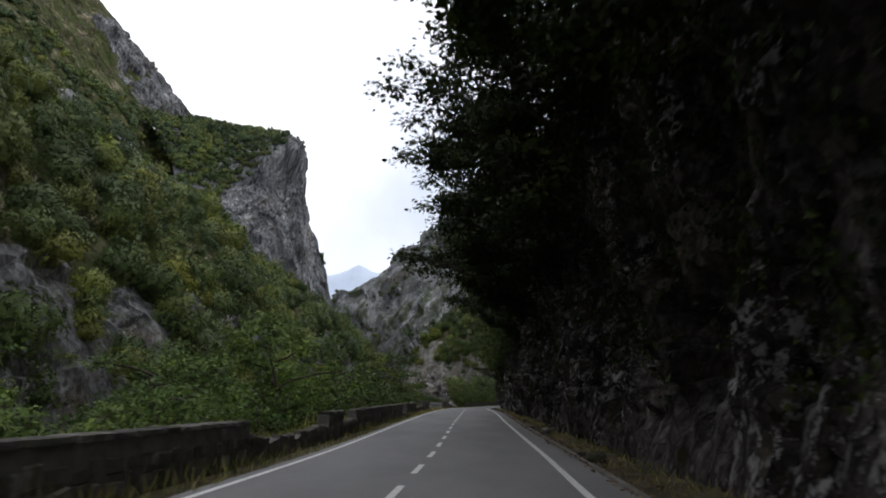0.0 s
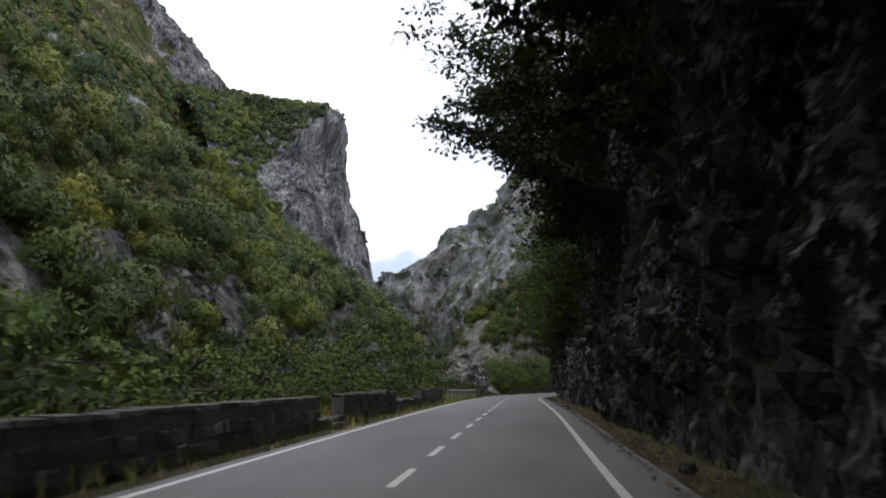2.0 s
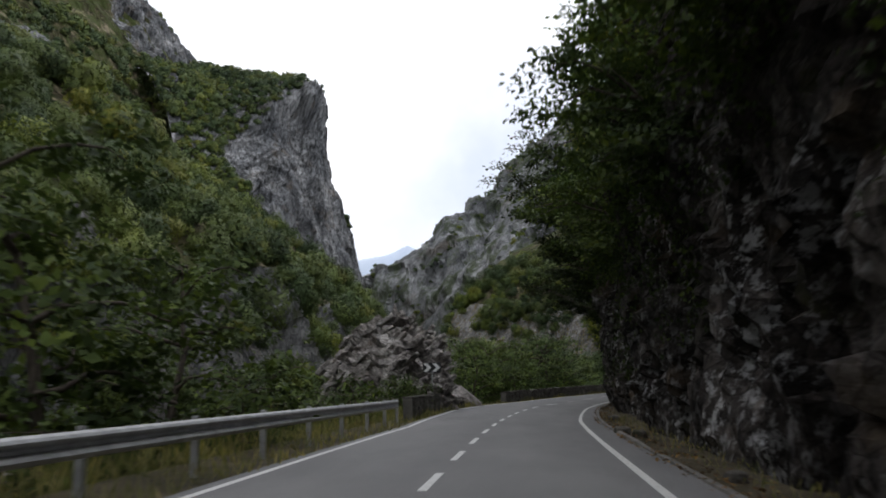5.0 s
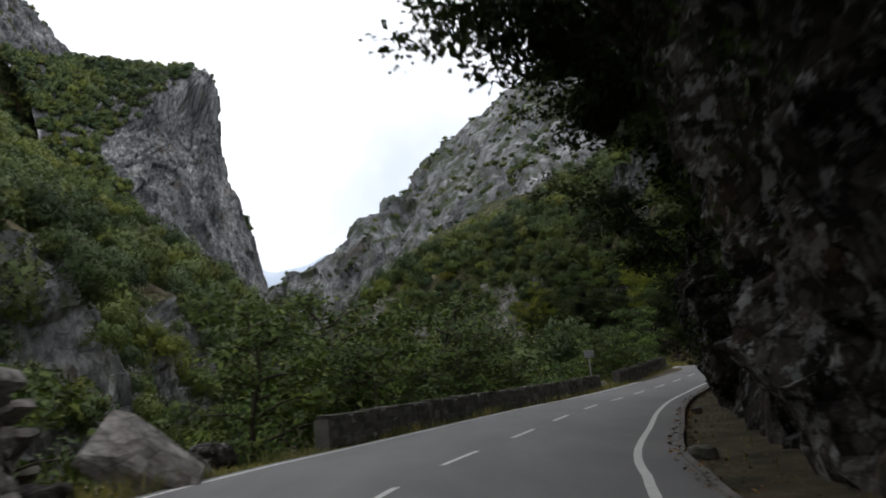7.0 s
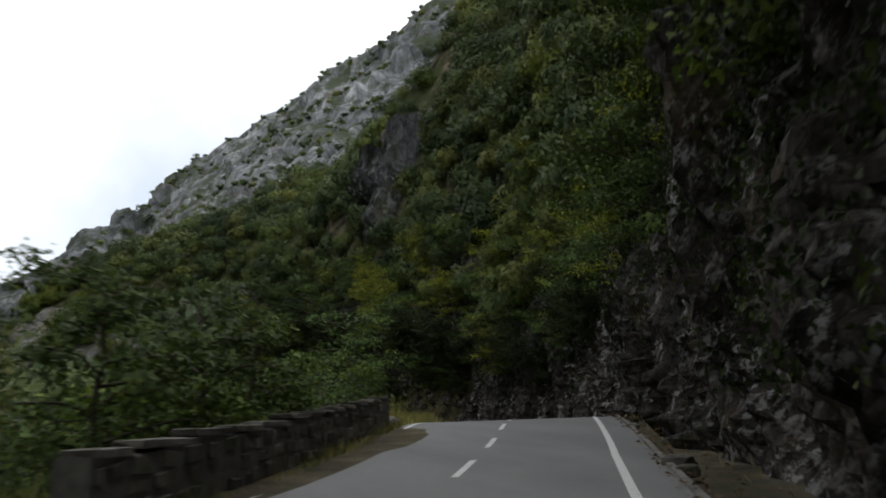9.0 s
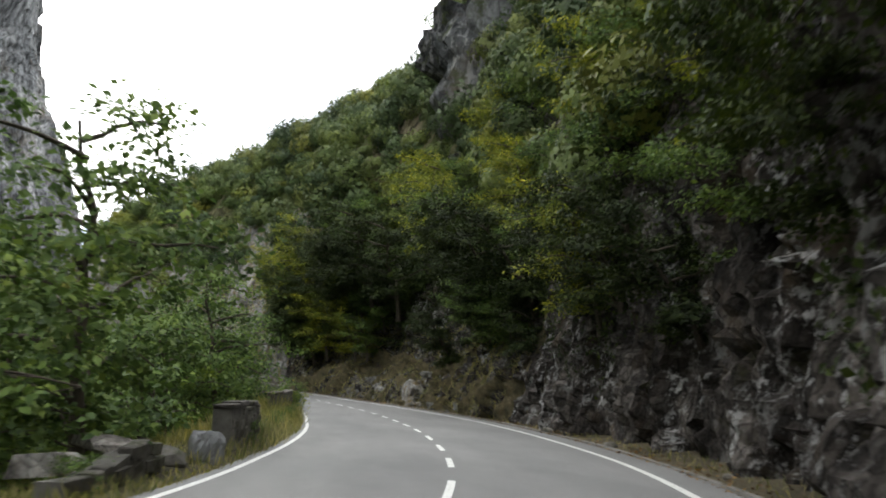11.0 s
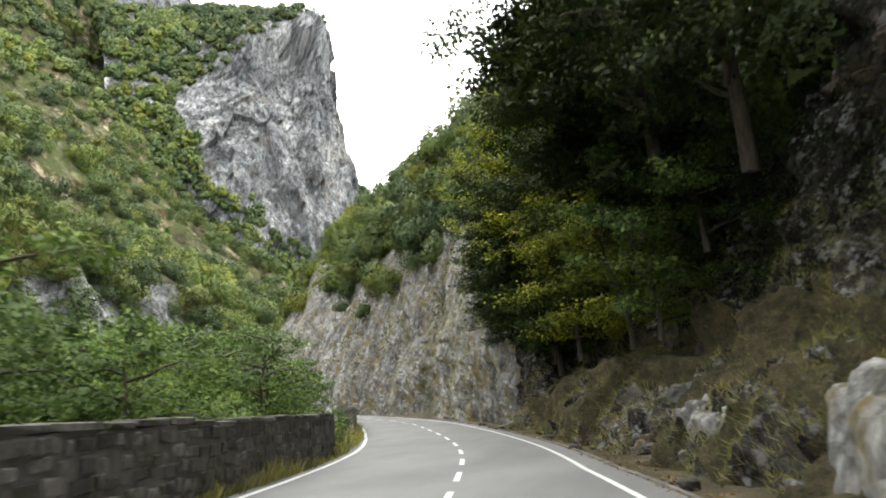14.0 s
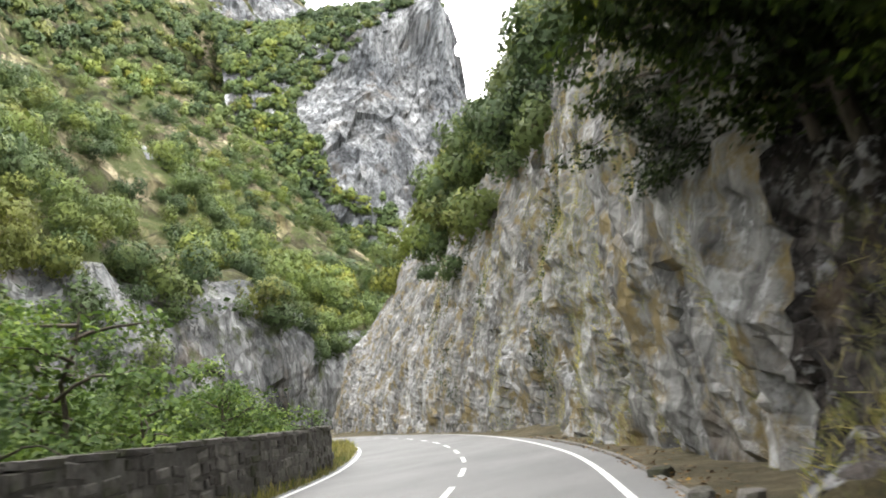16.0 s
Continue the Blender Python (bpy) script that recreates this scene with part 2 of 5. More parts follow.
STONE, n, l, b = material("rubble_wall_stone", 0.93)
per = n.new("ShaderNodeObjectInfo").outputs["Random"]
isl = n.new("ShaderNodeNewGeometry").outputs["Random Per Island"]
mixed = n.new("ShaderNodeMath")
mixed.operation = "FRACT"
added = n.new("ShaderNodeMath")
added.operation = "ADD"
l.new(per, added.inputs[0]), l.new(isl, added.inputs[1]), l.new(added.outputs[0], mixed.inputs[0])
col = ramp(n, l, mixed.outputs[0], [(0.0, (0.065, 0.059, 0.052)), (0.5, (0.122, 0.114, 0.102)), (1.0, (0.215, 0.20, 0.18))])
col = blend(n, l, 1.0, col, ramp(n, l, noise_tex(n, l, 7, 7, 0.75), [(0.3, grey(0.4)), (0.7, grey(1.3))]), "MULTIPLY")
col = blend(n, l, ramp(n, l, noise_tex(n, l, 1.1, 6, 0.7), [(0.5, grey(0)), (0.62, grey(0.75))]), col, (0.04, 0.045, 0.018))
l.new(col, b.inputs["Base Color"])
bump(n, l, b, noise_tex(n, l, 20, 6, 0.7), 0.9, 0.03)

MORTAR, n, l, b = material("dark_lime_mortar", 0.97)
l.new(ramp(n, l, noise_tex(n, l, 3, 7, 0.7), [(0.3, (0.055, 0.052, 0.046)), (0.7, (0.15, 0.143, 0.128))]), b.inputs["Base Color"])
bump(n, l, b, noise_tex(n, l, 35, 5, 0.7), 0.8, 0.02)

BANK, n, l, b = material("rooty_earth_bank", 0.97)
col = ramp(n, l, noise_tex(n, l, 1.3, 8, 0.75), [(0.32, (0.030, 0.030, 0.014)), (0.48, (0.085, 0.072, 0.036)), (0.62, (0.16, 0.13, 0.07)), (0.74, (0.075, 0.085, 0.03))])
col = blend(n, l, 1.0, col, ramp(n, l, noise_tex(n, l, 16, 6, 0.8), [(0.3, grey(0.35)), (0.7, grey(1.5))]), "MULTIPLY")
l.new(col, b.inputs["Base Color"])
bump(n, l, b, noise_tex(n, l, 7, 8, 0.8), 1.0, 0.25)

STEEL, n, l, b = material("weathered_galvanised_steel", 0.5, 0.75, 0.5)
l.new(ramp(n, l, noise_tex(n, l, 2.5, 6, 0.7), [(0.3, (0.25, 0.25, 0.245)), (0.7, (0.50, 0.51, 0.51))]), b.inputs["Base Color"])

WHITE, n, l, b = material("sign_white", 0.5)
l.new(ramp(n, l, noise_tex(n, l, 6, 5, 0.7), [(0.3, grey(0.55)), (0.6, grey(0.75))]), b.inputs["Base Color"])
BLACK, n, l, b = material("sign_black", 0.5)
l.new(ramp(n, l, noise_tex(n, l, 6, 5, 0.7), [(0.3, grey(0.012)), (0.7, grey(0.03))]), b.inputs["Base Color"])

# Air haze is painted here as a pale blue base colour.
HAZE, n, l, b = material("mountain_colour_with_haze", 1.0, 0, 0.0)
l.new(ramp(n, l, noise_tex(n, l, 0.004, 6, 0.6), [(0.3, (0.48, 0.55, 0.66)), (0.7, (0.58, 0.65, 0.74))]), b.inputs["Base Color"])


# ---------------------------------------------------------------- geometry helpers
rng = np.random.default_rng(7)


def fast_mesh(name, verts, faces, mat, smooth=False):
    verts, faces = np.asarray(verts, dtype=np.float32), np.asarray(faces, dtype=np.int32)
    me = bpy.data.meshes.new(name)
    k = faces.shape[1]
    me.vertices.add(len(verts))
    me.vertices.foreach_set("co", verts.ravel())
    me.loops.add(faces.size)
    me.loops.foreach_set("vertex_index", faces.ravel())
    me.polygons.add(len(faces))
    me.polygons.foreach_set("loop_start", np.arange(0, faces.size, k, dtype=np.int32))
    me.update(calc_edges=True)
    me.validate()
    me.polygons.foreach_set("use_smooth", np.full(len(me.polygons), smooth))
    me.materials.append(mat)
    return me


def part(name, bm, mat, parent=None, label="", smooth=False):
    """Links a bmesh as one mesh object under a thing or a part."""
    me = bpy.data.meshes.new(name)
    bm.to_mesh(me)
    bm.free()
    me.materials.append(mat)
    me.polygons.foreach_set("use_smooth", np.full(len(me.polygons), smooth))
    ob = new(name, me)
    ob.parent = parent
    return tagged(ob, label)


def mesh_part(name, me, parent=None, label=""):
    ob = new(name, me)
    ob.parent = parent
    return tagged(ob, label)


def lattice(p, seed):
    h = (p[..., 0] * 374761393 + p[..., 1] * 668265263 + p[..., 2] * 2147483647 + seed * 974634777).astype(np.int64)
    h = (h ^ (h >> 13)) * 1274126177
    return ((h ^ (h >> 16)) & 0xFFFF) / 32767.5 - 1.0


def value_noise(p, seed=0):
    i = np.floor(p).astype(np.int64)
    f = p - i
    f = f * f * (3 - 2 * f)
    out = 0.0
    for dx in (0, 1):
        for dy in (0, 1):
            for dz in (0, 1):
                w = (f[..., 0] if dx else 1 - f[..., 0]) * (f[..., 1] if dy else 1 - f[..., 1]) * (f[..., 2] if dz else 1 - f[..., 2])
                out = out + w * lattice(i + np.array((dx, dy, dz)), seed)
    return out


def fbm(p, size, octaves=4, seed=0, ridged=False):
    """Fractal noise in about -1 to 1; size: metres of the largest forms."""
    p = np.asarray(p, dtype=float) / size
    out, amp, total = 0.0, 1.0, 0.0
    for k in range(octaves):
        v = value_noise(p, seed + k)
        out = out + amp * ((1 - 2 * np.abs(v)) if ridged else v)
        total += amp
        p, amp = p * 2.03 + 11.3, amp * 0.52
    return out / total * 1.6


def blocks(p, size, seed=0):
    """Blocky relief in about -1 to 1: every cell of a scattered lattice is one tilted facet."""
    p = np.asarray(p, dtype=float) / size
    base = np.floor(p).astype(np.int64)
    best, out = np.full(p.shape[:-1], 1e9), np.zeros(p.shape[:-1])
    for dx in (-1, 0, 1):
        for dy in (-1, 0, 1):
            for dz in (-1, 0, 1):
                c = base + np.array((dx, dy, dz))
                h = [lattice(c, seed + k) for k in range(7)]
                d = p - (c + 0.5 + 0.42 * np.stack(h[:3], axis=-1))
                q = (d ** 2).sum(-1)
                v = h[3] * 0.75 + d[..., 0] * h[4] + d[..., 1] * h[5] + d[..., 2] * h[6]
                out = np.where(q < best, v, out)
                best = np.minimum(q, best)
    return out


def spline(points, at):
    """Catmull-Rom through points (n, k) at parameters 0 .. n - 1."""
    p = np.asarray(points, dtype=float)
    p = np.concatenate([2 * p[:1] - p[1:2], p, 2 * p[-1:] - p[-2:-1]])
    i = np.clip(np.floor(at).astype(int), 0, len(p) - 4)
    u = (at - i).reshape(-1, *([1] * (p.ndim - 1)))
    a, b_, c, d = p[i], p[i + 1], p[i + 2], p[i + 3]
    return 0.5 * (2 * b_ + (c - a) * u + (2 * a - 5 * b_ + 4 * c - d) * u ** 2 + (3 * b_ - 3 * c + d - a) * u ** 3)


def grid_faces(nu, nv):
    k = np.arange((nu - 1) * nv).reshape(nu - 1, nv)[:, :-1].ravel()
    return np.stack([k, k + nv, k + nv + 1, k + 1], axis=1)


def loft(columns, nu, nv):
    """A sheet through columns of control points (each the same count), nu x nv."""
    c = np.asarray(columns, dtype=float)
    along = spline(c, np.linspace(0, len(c) - 1, nu))
    sheet = spline(np.swapaxes(along, 0, 1), np.linspace(0, c.shape[1] - 1, nv))
    return np.swapaxes(sheet, 0, 1)


def normals_of(sheet):
    n_ = np.cross(np.gradient(sheet, axis=0), np.gradient(sheet, axis=1))
    return n_ / np.maximum(np.linalg.norm(n_, axis=-1, keepdims=True), 1e-9)


def sheet_object(name, sheet, mat, smooth=False):
    nu, nv = sheet.shape[:2]
    return new(name, fast_mesh(name, sheet.reshape(-1, 3), grid_faces(nu, nv), mat, smooth))


def unit(v):
    return v / np.maximum(np.linalg.norm(v, axis=-1, keepdims=True), 1e-9)


def leaf_quads(centres, axes, normals, length, width, fold=0.18):
    """Folded four-cornered leaves: base, side, tip, side."""
    axes = unit(axes)
    side = unit(np.cross(normals, axes))
    up = np.cross(axes, side)
    length, width = np.asarray(length).reshape(-1, 1), np.asarray(width).reshape(-1, 1)
    v = np.stack([centres - axes * length * 0.5, centres - side * width * 0.5 + up * width * fold,
                  centres + axes * length * 0.5, centres + side * width * 0.5 + up * width * fold], axis=1)
    return v.reshape(-1, 3), np.arange(len(centres) * 4).reshape(-1, 4)


def tube(path, radii, sides=7):
    path, radii = np.asarray(path, dtype=float), np.asarray(radii, dtype=float)
    d = unit(np.gradient(path, axis=0))
    ref = np.where(np.abs(d[:, 2:3]) > 0.9, np.array([[1.0, 0, 0]]), np.array([[0, 0, 1.0]]))
    a = unit(np.cross(d, ref))
    c = np.cross(d, a)
    ang = np.linspace(0, 2 * math.pi, sides, endpoint=False)
    ring = path[:, None] + radii[:, None, None] * (np.cos(ang)[None, :, None] * a[:, None] + np.sin(ang)[None, :, None] * c[:, None])
    k = np.arange(sides)
    faces = [np.stack([i * sides + k, i * sides + (k + 1) % sides, (i + 1) * sides + (k + 1) % sides, (i + 1) * sides + k], axis=1) for i in range(len(path) - 1)]
    return ring.reshape(-1, 3), np.concatenate(faces)


def joined(pieces):
    verts, faces, at = [], [], 0
    for v, f in pieces:
        verts.append(v), faces.append(f + at)
        at += len(v)
    return np.concatenate(verts), np.concatenate(faces)


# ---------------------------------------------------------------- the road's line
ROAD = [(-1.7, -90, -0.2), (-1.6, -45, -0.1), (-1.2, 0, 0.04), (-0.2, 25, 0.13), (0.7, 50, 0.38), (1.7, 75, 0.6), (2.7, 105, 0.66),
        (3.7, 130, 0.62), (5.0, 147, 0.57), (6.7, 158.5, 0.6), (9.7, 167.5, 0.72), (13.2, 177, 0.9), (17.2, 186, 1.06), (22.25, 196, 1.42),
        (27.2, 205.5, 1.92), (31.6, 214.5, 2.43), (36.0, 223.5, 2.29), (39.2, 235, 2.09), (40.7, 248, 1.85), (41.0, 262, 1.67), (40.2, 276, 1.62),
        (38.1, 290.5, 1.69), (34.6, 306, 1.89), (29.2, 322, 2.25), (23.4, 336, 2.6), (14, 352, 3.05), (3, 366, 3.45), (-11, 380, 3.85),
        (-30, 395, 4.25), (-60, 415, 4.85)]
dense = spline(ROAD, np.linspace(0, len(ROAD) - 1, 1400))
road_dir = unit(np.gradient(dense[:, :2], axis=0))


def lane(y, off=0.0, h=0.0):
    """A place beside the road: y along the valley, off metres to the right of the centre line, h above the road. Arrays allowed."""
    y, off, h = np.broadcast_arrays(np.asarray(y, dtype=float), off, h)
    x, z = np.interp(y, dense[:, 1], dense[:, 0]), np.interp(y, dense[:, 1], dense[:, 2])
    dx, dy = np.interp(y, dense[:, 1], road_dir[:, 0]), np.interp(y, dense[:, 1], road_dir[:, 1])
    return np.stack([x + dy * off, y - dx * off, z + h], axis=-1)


def edge_left(y):
    """The left edge line; the road widens in its bends."""
    return np.interp(y, [0, 132, 147, 155, 163, 168, 175, 183, 190, 200, 210, 240, 262, 275, 290, 305, 330, 360], [-2.97, -3.0, -3.9, -4.5, -4.5, -4.15, -3.65, -3.4, -2.9, -2.65, -3.0, -4.0, -4.2, -4.0, -3.7, -3.6, -3.7, -3.7])


def edge_right(y):
    return np.interp(y, [0, 50, 100, 135, 147, 158, 165, 171, 180, 190, 203, 240, 262, 280, 295, 330, 360], [2.95, 2.97, 3.08, 3.18, 3.48, 3.66, 3.32, 3.08, 2.88, 2.6, 2.65, 3.6, 3.9, 3.4, 2.9, 2.9, 3.0])


# ---------------------------------------------------------------- ground, road and markings
gy = np.concatenate([np.linspace(-700, -100, 12), np.arange(-90, 420, 2.0), np.linspace(430, 2600, 30)])
gd = np.array([-1800, -900, -450, -250, -140, -90, -60, -42, -30, -24, -19, -16, -13.5, -11.5, -10, -8.8, -7.8, -7.0, -6.3, -5.7, -5.2, -4.6, -3.6, -2, 0, 2, 3.6, 4.6, 5.4, 6.5, 8, 12, 20, 40, 80, 160, 400, 900, 1800])
drop = np.interp(gd, [-1800, -24, -16, -11, -8, -6.4, -5.2, -4.6, 5.4, 8, 2000], [-6, -6, -5.6, -3.2, -1.1, -0.25, -0.05, -0.06, -0.05, 0.2, 0.2])
yy, dd = np.meshgrid(np.clip(gy, -90, 415), gd, indexing="ij")
ground = lane(yy, 0.0, 0.0)
ground[..., 0] += dd
ground[..., 1] = gy[:, None] + 0 * dd
rough_at = np.clip((np.abs(dd + 0.5) - 5.0) / 6, 0, 1)
berm = np.interp(dd, [-8, -6.4, -5.4, -4.7, -4.4], [0, 0.5, 0.5, 0.12, 0]) * np.clip((gy[:, None] - 236) / 6, 0, 1) * np.clip((277 - gy[:, None]) / 4, 0, 1)
ground[..., 2] += drop[None, :] + berm + rough_at * 0.5 * fbm(ground, 5, 4, 3)
tagged(sheet_object("ground", ground, SOIL, True), "valley ground of soil, litter and thin grass", "ground", kind="structure")


ry = np.arange(-90, 414, 1.0)
cols = np.linspace(0, 1, 7)
road_sheet = np.stack([lane(ry, (edge_left(ry) - 0.32) * (1 - c) + (edge_right(ry) + 0.72) * c, 0.0) for c in cols], axis=1)
tagged(sheet_object("road", road_sheet, ASPHALT, True), "two-lane mountain road of worn grey asphalt", "road", kind="structure")


def line_piece(name, y0, y1, off, width, parent=None, step=1.0):
    y = np.linspace(y0, y1, max(2, int((y1 - y0) / step) + 1))
    o = off(y) if callable(off) else off
    top = np.stack([lane(y, o - width / 2, 0.006), lane(y, o + width / 2, 0.006)], axis=1)
    me = fast_mesh(name, top.reshape(-1, 3), grid_faces(len(y), 2), PAINT, True)
    return mesh_part(name, me, parent)


tagged(line_piece("edge_line", -90, 412, edge_left, 0.14), "continuous white painted edge line, slightly worn", "road marking", "edge lines", "structure")
tagged(line_piece("edge_line", -90, 412, edge_right, 0.14), "continuous white painted edge line, slightly worn", "road marking", "edge lines", "structure")
dashes = tagged(new("centre_line"), "broken white painted centre line", "road marking", kind="structure")
for k in np.arange(-12, 80):
    y = float(np.interp(k, [-12, 0, 6, 25, 32, 34, 43, 47, 51, 52, 56, 60, 62, 80], [-24, 31.9, 59.1, 147, 182.8, 192.2, 234.5, 253.3, 271.1, 276.1, 293.6, 312.3, 321.5, 404]))
    line_piece("dash", y - 1.15, y + 1.15, 0.0, 0.13, dashes, 0.5)

# ---------------------------------------------------------------- right-hand cliff and hillside
# each column: y, then (offset from the centre line, height) up the face
def face(y, *steps):
    return [lane(y, o, h) for o, h in steps]


right_cols = [
    face(-60, (5.2, -0.3), (5.4, 3.5), (5.2, 8), (6.5, 14), (10, 24), (18, 42), (45, 85), (110, 160)),
    face(0, (5.2, -0.3), (5.3, 3.5), (4.9, 8), (6.2, 14), (10, 24), (18, 42), (45, 85), (110, 160)),
    face(40, (5.0, -0.3), (5.2, 3.5), (4.8, 8), (6.4, 14), (10, 24), (18, 42), (45, 85), (110, 160)),
    face(75, (5.0, -0.3), (5.3, 3.5), (5.6, 8), (7, 14), (10, 24), (18, 42), (45, 85), (110, 160)),
    face(110, (5.0, -0.3), (5.4, 3.5), (5.8, 8), (7.5, 14), (11, 24), (18, 42), (45, 85), (110, 160)),
    face(140, (5.6, -0.3), (5.7, 3.5), (5.8, 8), (6.6, 14), (9, 24), (16, 42), (42, 85), (110, 160)),
    face(162, (5.75, -0.3), (5.65, 3.5), (5.6, 8), (6.5, 14), (8, 24), (14, 42), (40, 85), (110, 160)),
    face(185, (4.85, -0.3), (4.95, 3.5), (5.6, 8), (7.2, 14), (10, 24), (17, 42), (42, 85), (110, 160)),
    face(210, (4.9, -0.3), (5.2, 3.5), (6.2, 8), (8, 14), (11, 24), (18, 42), (40, 80), (90, 150)),
    face(235, (5.2, -0.3), (5.6, 3.5), (6.2, 8), (8, 14), (11, 24), (17, 40), (35, 70), (80, 130)),
    face(258, (5.6, -0.3), (6.2, 3.0), (7.0, 7), (8.5, 13), (12, 23), (18, 40), (36, 65), (80, 110)),
    face(275, (5.3, -0.3), (6.4, 2.2), (8.4, 5), (9.6, 11), (12.5, 22), (18, 38), (34, 68), (80, 120)),
    face(292, (4.8, -0.3), (6.6, 1.9), (9.2, 4.6), (10.8, 10), (13, 19), (18, 34), (31, 60), (80, 120)),
    face(308, (4.6, -0.3), (6.6, 1.8), (9.3, 4.4), (11.0, 10), (13.5, 19), (18, 33), (30, 59), (80, 122)),
    face(318, (4.6, -0.3), (6.4, 1.8), (8.9, 4.4), (10.6, 10), (13, 19), (17, 31), (30, 53), (80, 108)),
    face(325.5, (5.2, -0.3), (5.5, 3.0), (6.1, 7), (7.3, 13), (10, 20), (15, 31), (28, 44), (80, 78)),
    face(338, (4.7, -0.3), (5.0, 3.0), (5.5, 7), (6.6, 13), (9.6, 20), (14.5, 31), (27, 43), (80, 76)),
    face(350, (4.6, -0.3), (4.9, 3.0), (5.4, 7), (6.6, 13), (9.5, 21), (15, 31), (27, 43), (80, 74)),
    face(366, (4.6, -0.3), (5.0, 3.0), (5.8, 7), (7.5, 14), (11, 22), (18, 32), (34, 43), (90, 70)),
    face(390, (5.0, -0.3), (6.0, 3.0), (8, 7.5), (12, 14), (18, 23), (28, 33), (46, 45), (100, 70)),
]
face_y = np.array([-60, 0, 40, 75, 110, 140, 162, 185, 210, 235, 258, 275, 292, 308, 318, 325.5, 338, 350, 366, 390])
along_face = spline(np.asarray(right_cols, dtype=float), np.interp(np.linspace(-60, 390, 1850), face_y, np.arange(len(face_y))))
right = np.swapaxes(spline(np.swapaxes(along_face, 0, 1), np.linspace(0, 7, 130)), 0, 1)
rn = normals_of(right)
if rn[600, 20, 0] > 0:
    rn = -rn
low = np.clip(1.2 - (right[..., 2:3] - 6) / 40, 0.35, 1.0)
beds = right @ np.array([[0.97, 0, 0.2], [0, 0.95, 0.3], [-0.2, -0.3, 0.93]])
low = low * (1 - 0.5 * np.clip((right[..., 1:2] - 322) / 6, 0, 1))
lump = fbm(right, 10, 3, 11)[..., None] * 1.0 + (blocks(beds * np.array((1, 1, 0.42)), 2.1, 12)[..., None] * 0.5 + blocks(beds * np.array((1, 1, 0.6)), 0.85, 14)[..., None] * 0.36) * low + fbm(right, 3.0, 4, 15)[..., None] * 0.4 + blocks(beds * np.array((1, 1, 0.6)), 0.4, 17)[..., None] * 0.14 * low + fbm(right, 0.5, 3, 13)[..., None] * 0.07 * low
foot = np.clip((right[..., 2:3] + 0.3) / 2.5, 0.25, 1)
right = right + rn * lump * foot
# The split leaves the shaded corner recess in the darker rock colour.
bend_at = int(np.argmax(right[:, 0, 1] > 325.5))
brow = 82
tagged(sheet_object("hillside", right[:, brow:], SLOPE), "wooded hillside of dark soil above the cliff", "hillside", kind="structure")
tagged(sheet_object("cliff_right", right[:bend_at + 1, :brow + 1], ROCK_NEAR), "grey limestone cliff with moss and stains beside the road, shade in its colour", "cliff", kind="structure")
tagged(sheet_object("cliff_bend", right[bend_at:, :brow + 1], ROCK_BEND), "pale fractured limestone cliff with yellow stains at the bend", "cliff", kind="structure")
k0, k1 = int(np.argmax(right[:, 0, 1] > 258)), int(np.argmax(right[:, 0, 1] > 321))
earth = right[k0:k1, :34].copy()
fade = np.minimum(np.linspace(0, 8, k1 - k0), np.linspace(8, 0, k1 - k0)).clip(0, 1)[:, None, None]
earth += rn[k0:k1, :34] * (0.06 * fade - 0.04 + 0.42 * fbm(earth, 1.5, 5, 16)[..., None])
tagged(sheet_object("earth_bank", earth, BANK, True), "brown earth bank with dry grass below the trees", "bank", kind="structure")


# ---------------------------------------------------------------- left mountain, crag, far mountains
def slope_col(y, *steps):
    return [(x, y, z) for x, z in steps]


left_cols = [
    slope_col(-200, (-26, -7), (-33, 22), (-62, 50), (-125, 120), (-230, 230), (-400, 340)),
    slope_col(-60, (-26, -7), (-33, 22), (-62, 50), (-125, 120), (-230, 230), (-400, 340)),
    slope_col(60, (-26, -7), (-35, 15), (-66, 44), (-134, 118), (-230, 230), (-400, 340)),
    slope_col(180, (-26, -7), (-34, 14), (-68, 42), (-140, 108), (-230, 215), (-400, 330)),
    slope_col(320, (-26, -7), (-32, 18), (-62, 44), (-128, 98), (-220, 175), (-390, 310)),
    slope_col(450, (-44, -7), (-50, 20), (-78, 44), (-134, 86), (-200, 136), (-360, 290)),
    slope_col(560, (-60, -7), (-66, 18), (-100, 52), (-156, 104), (-225, 180), (-370, 372)),
    slope_col(640, (-84, -7), (-92, 22), (-130, 66), (-182, 134), (-240, 212), (-356, 366)),
    slope_col(730, (-110, -7), (-118, 24), (-150, 84), (-190, 166), (-228, 240), (-326, 376)),
    slope_col(850, (-160, -7), (-180, 40), (-215, 110), (-255, 220), (-318, 350), (-430, 430)),
    slope_col(1100, (-220, -7), (-250, 40), (-300, 120), (-360, 220), (-430, 340), (-560, 430)),
]
left = loft(left_cols, 520, 150)
ln = normals_of(left)
if ln[200, 20, 0] < 0:
    ln = -ln
left = left + ln * (fbm(left, 60, 4, 21)[..., None] * 9 + blocks(left * np.array((1, 1, 0.5)), 12, 22)[..., None] * 1.3 + blocks(left * np.array((1, 1, 0.5)), 5, 23)[..., None] * 0.6)
foot_rows = 33
bluff = left[:, :foot_rows + 1]
rough_by = np.linspace(1, 0, foot_rows + 1)[None, :, None] ** 0.5
bluff = bluff + ln[:, :foot_rows + 1] * rough_by * (blocks(bluff * np.array((1, 1, 0.5)), 4.5, 24)[..., None] * 0.6 + fbm(bluff, 6, 4, 25)[..., None] * 0.9)
left[:, :foot_rows + 1] = bluff
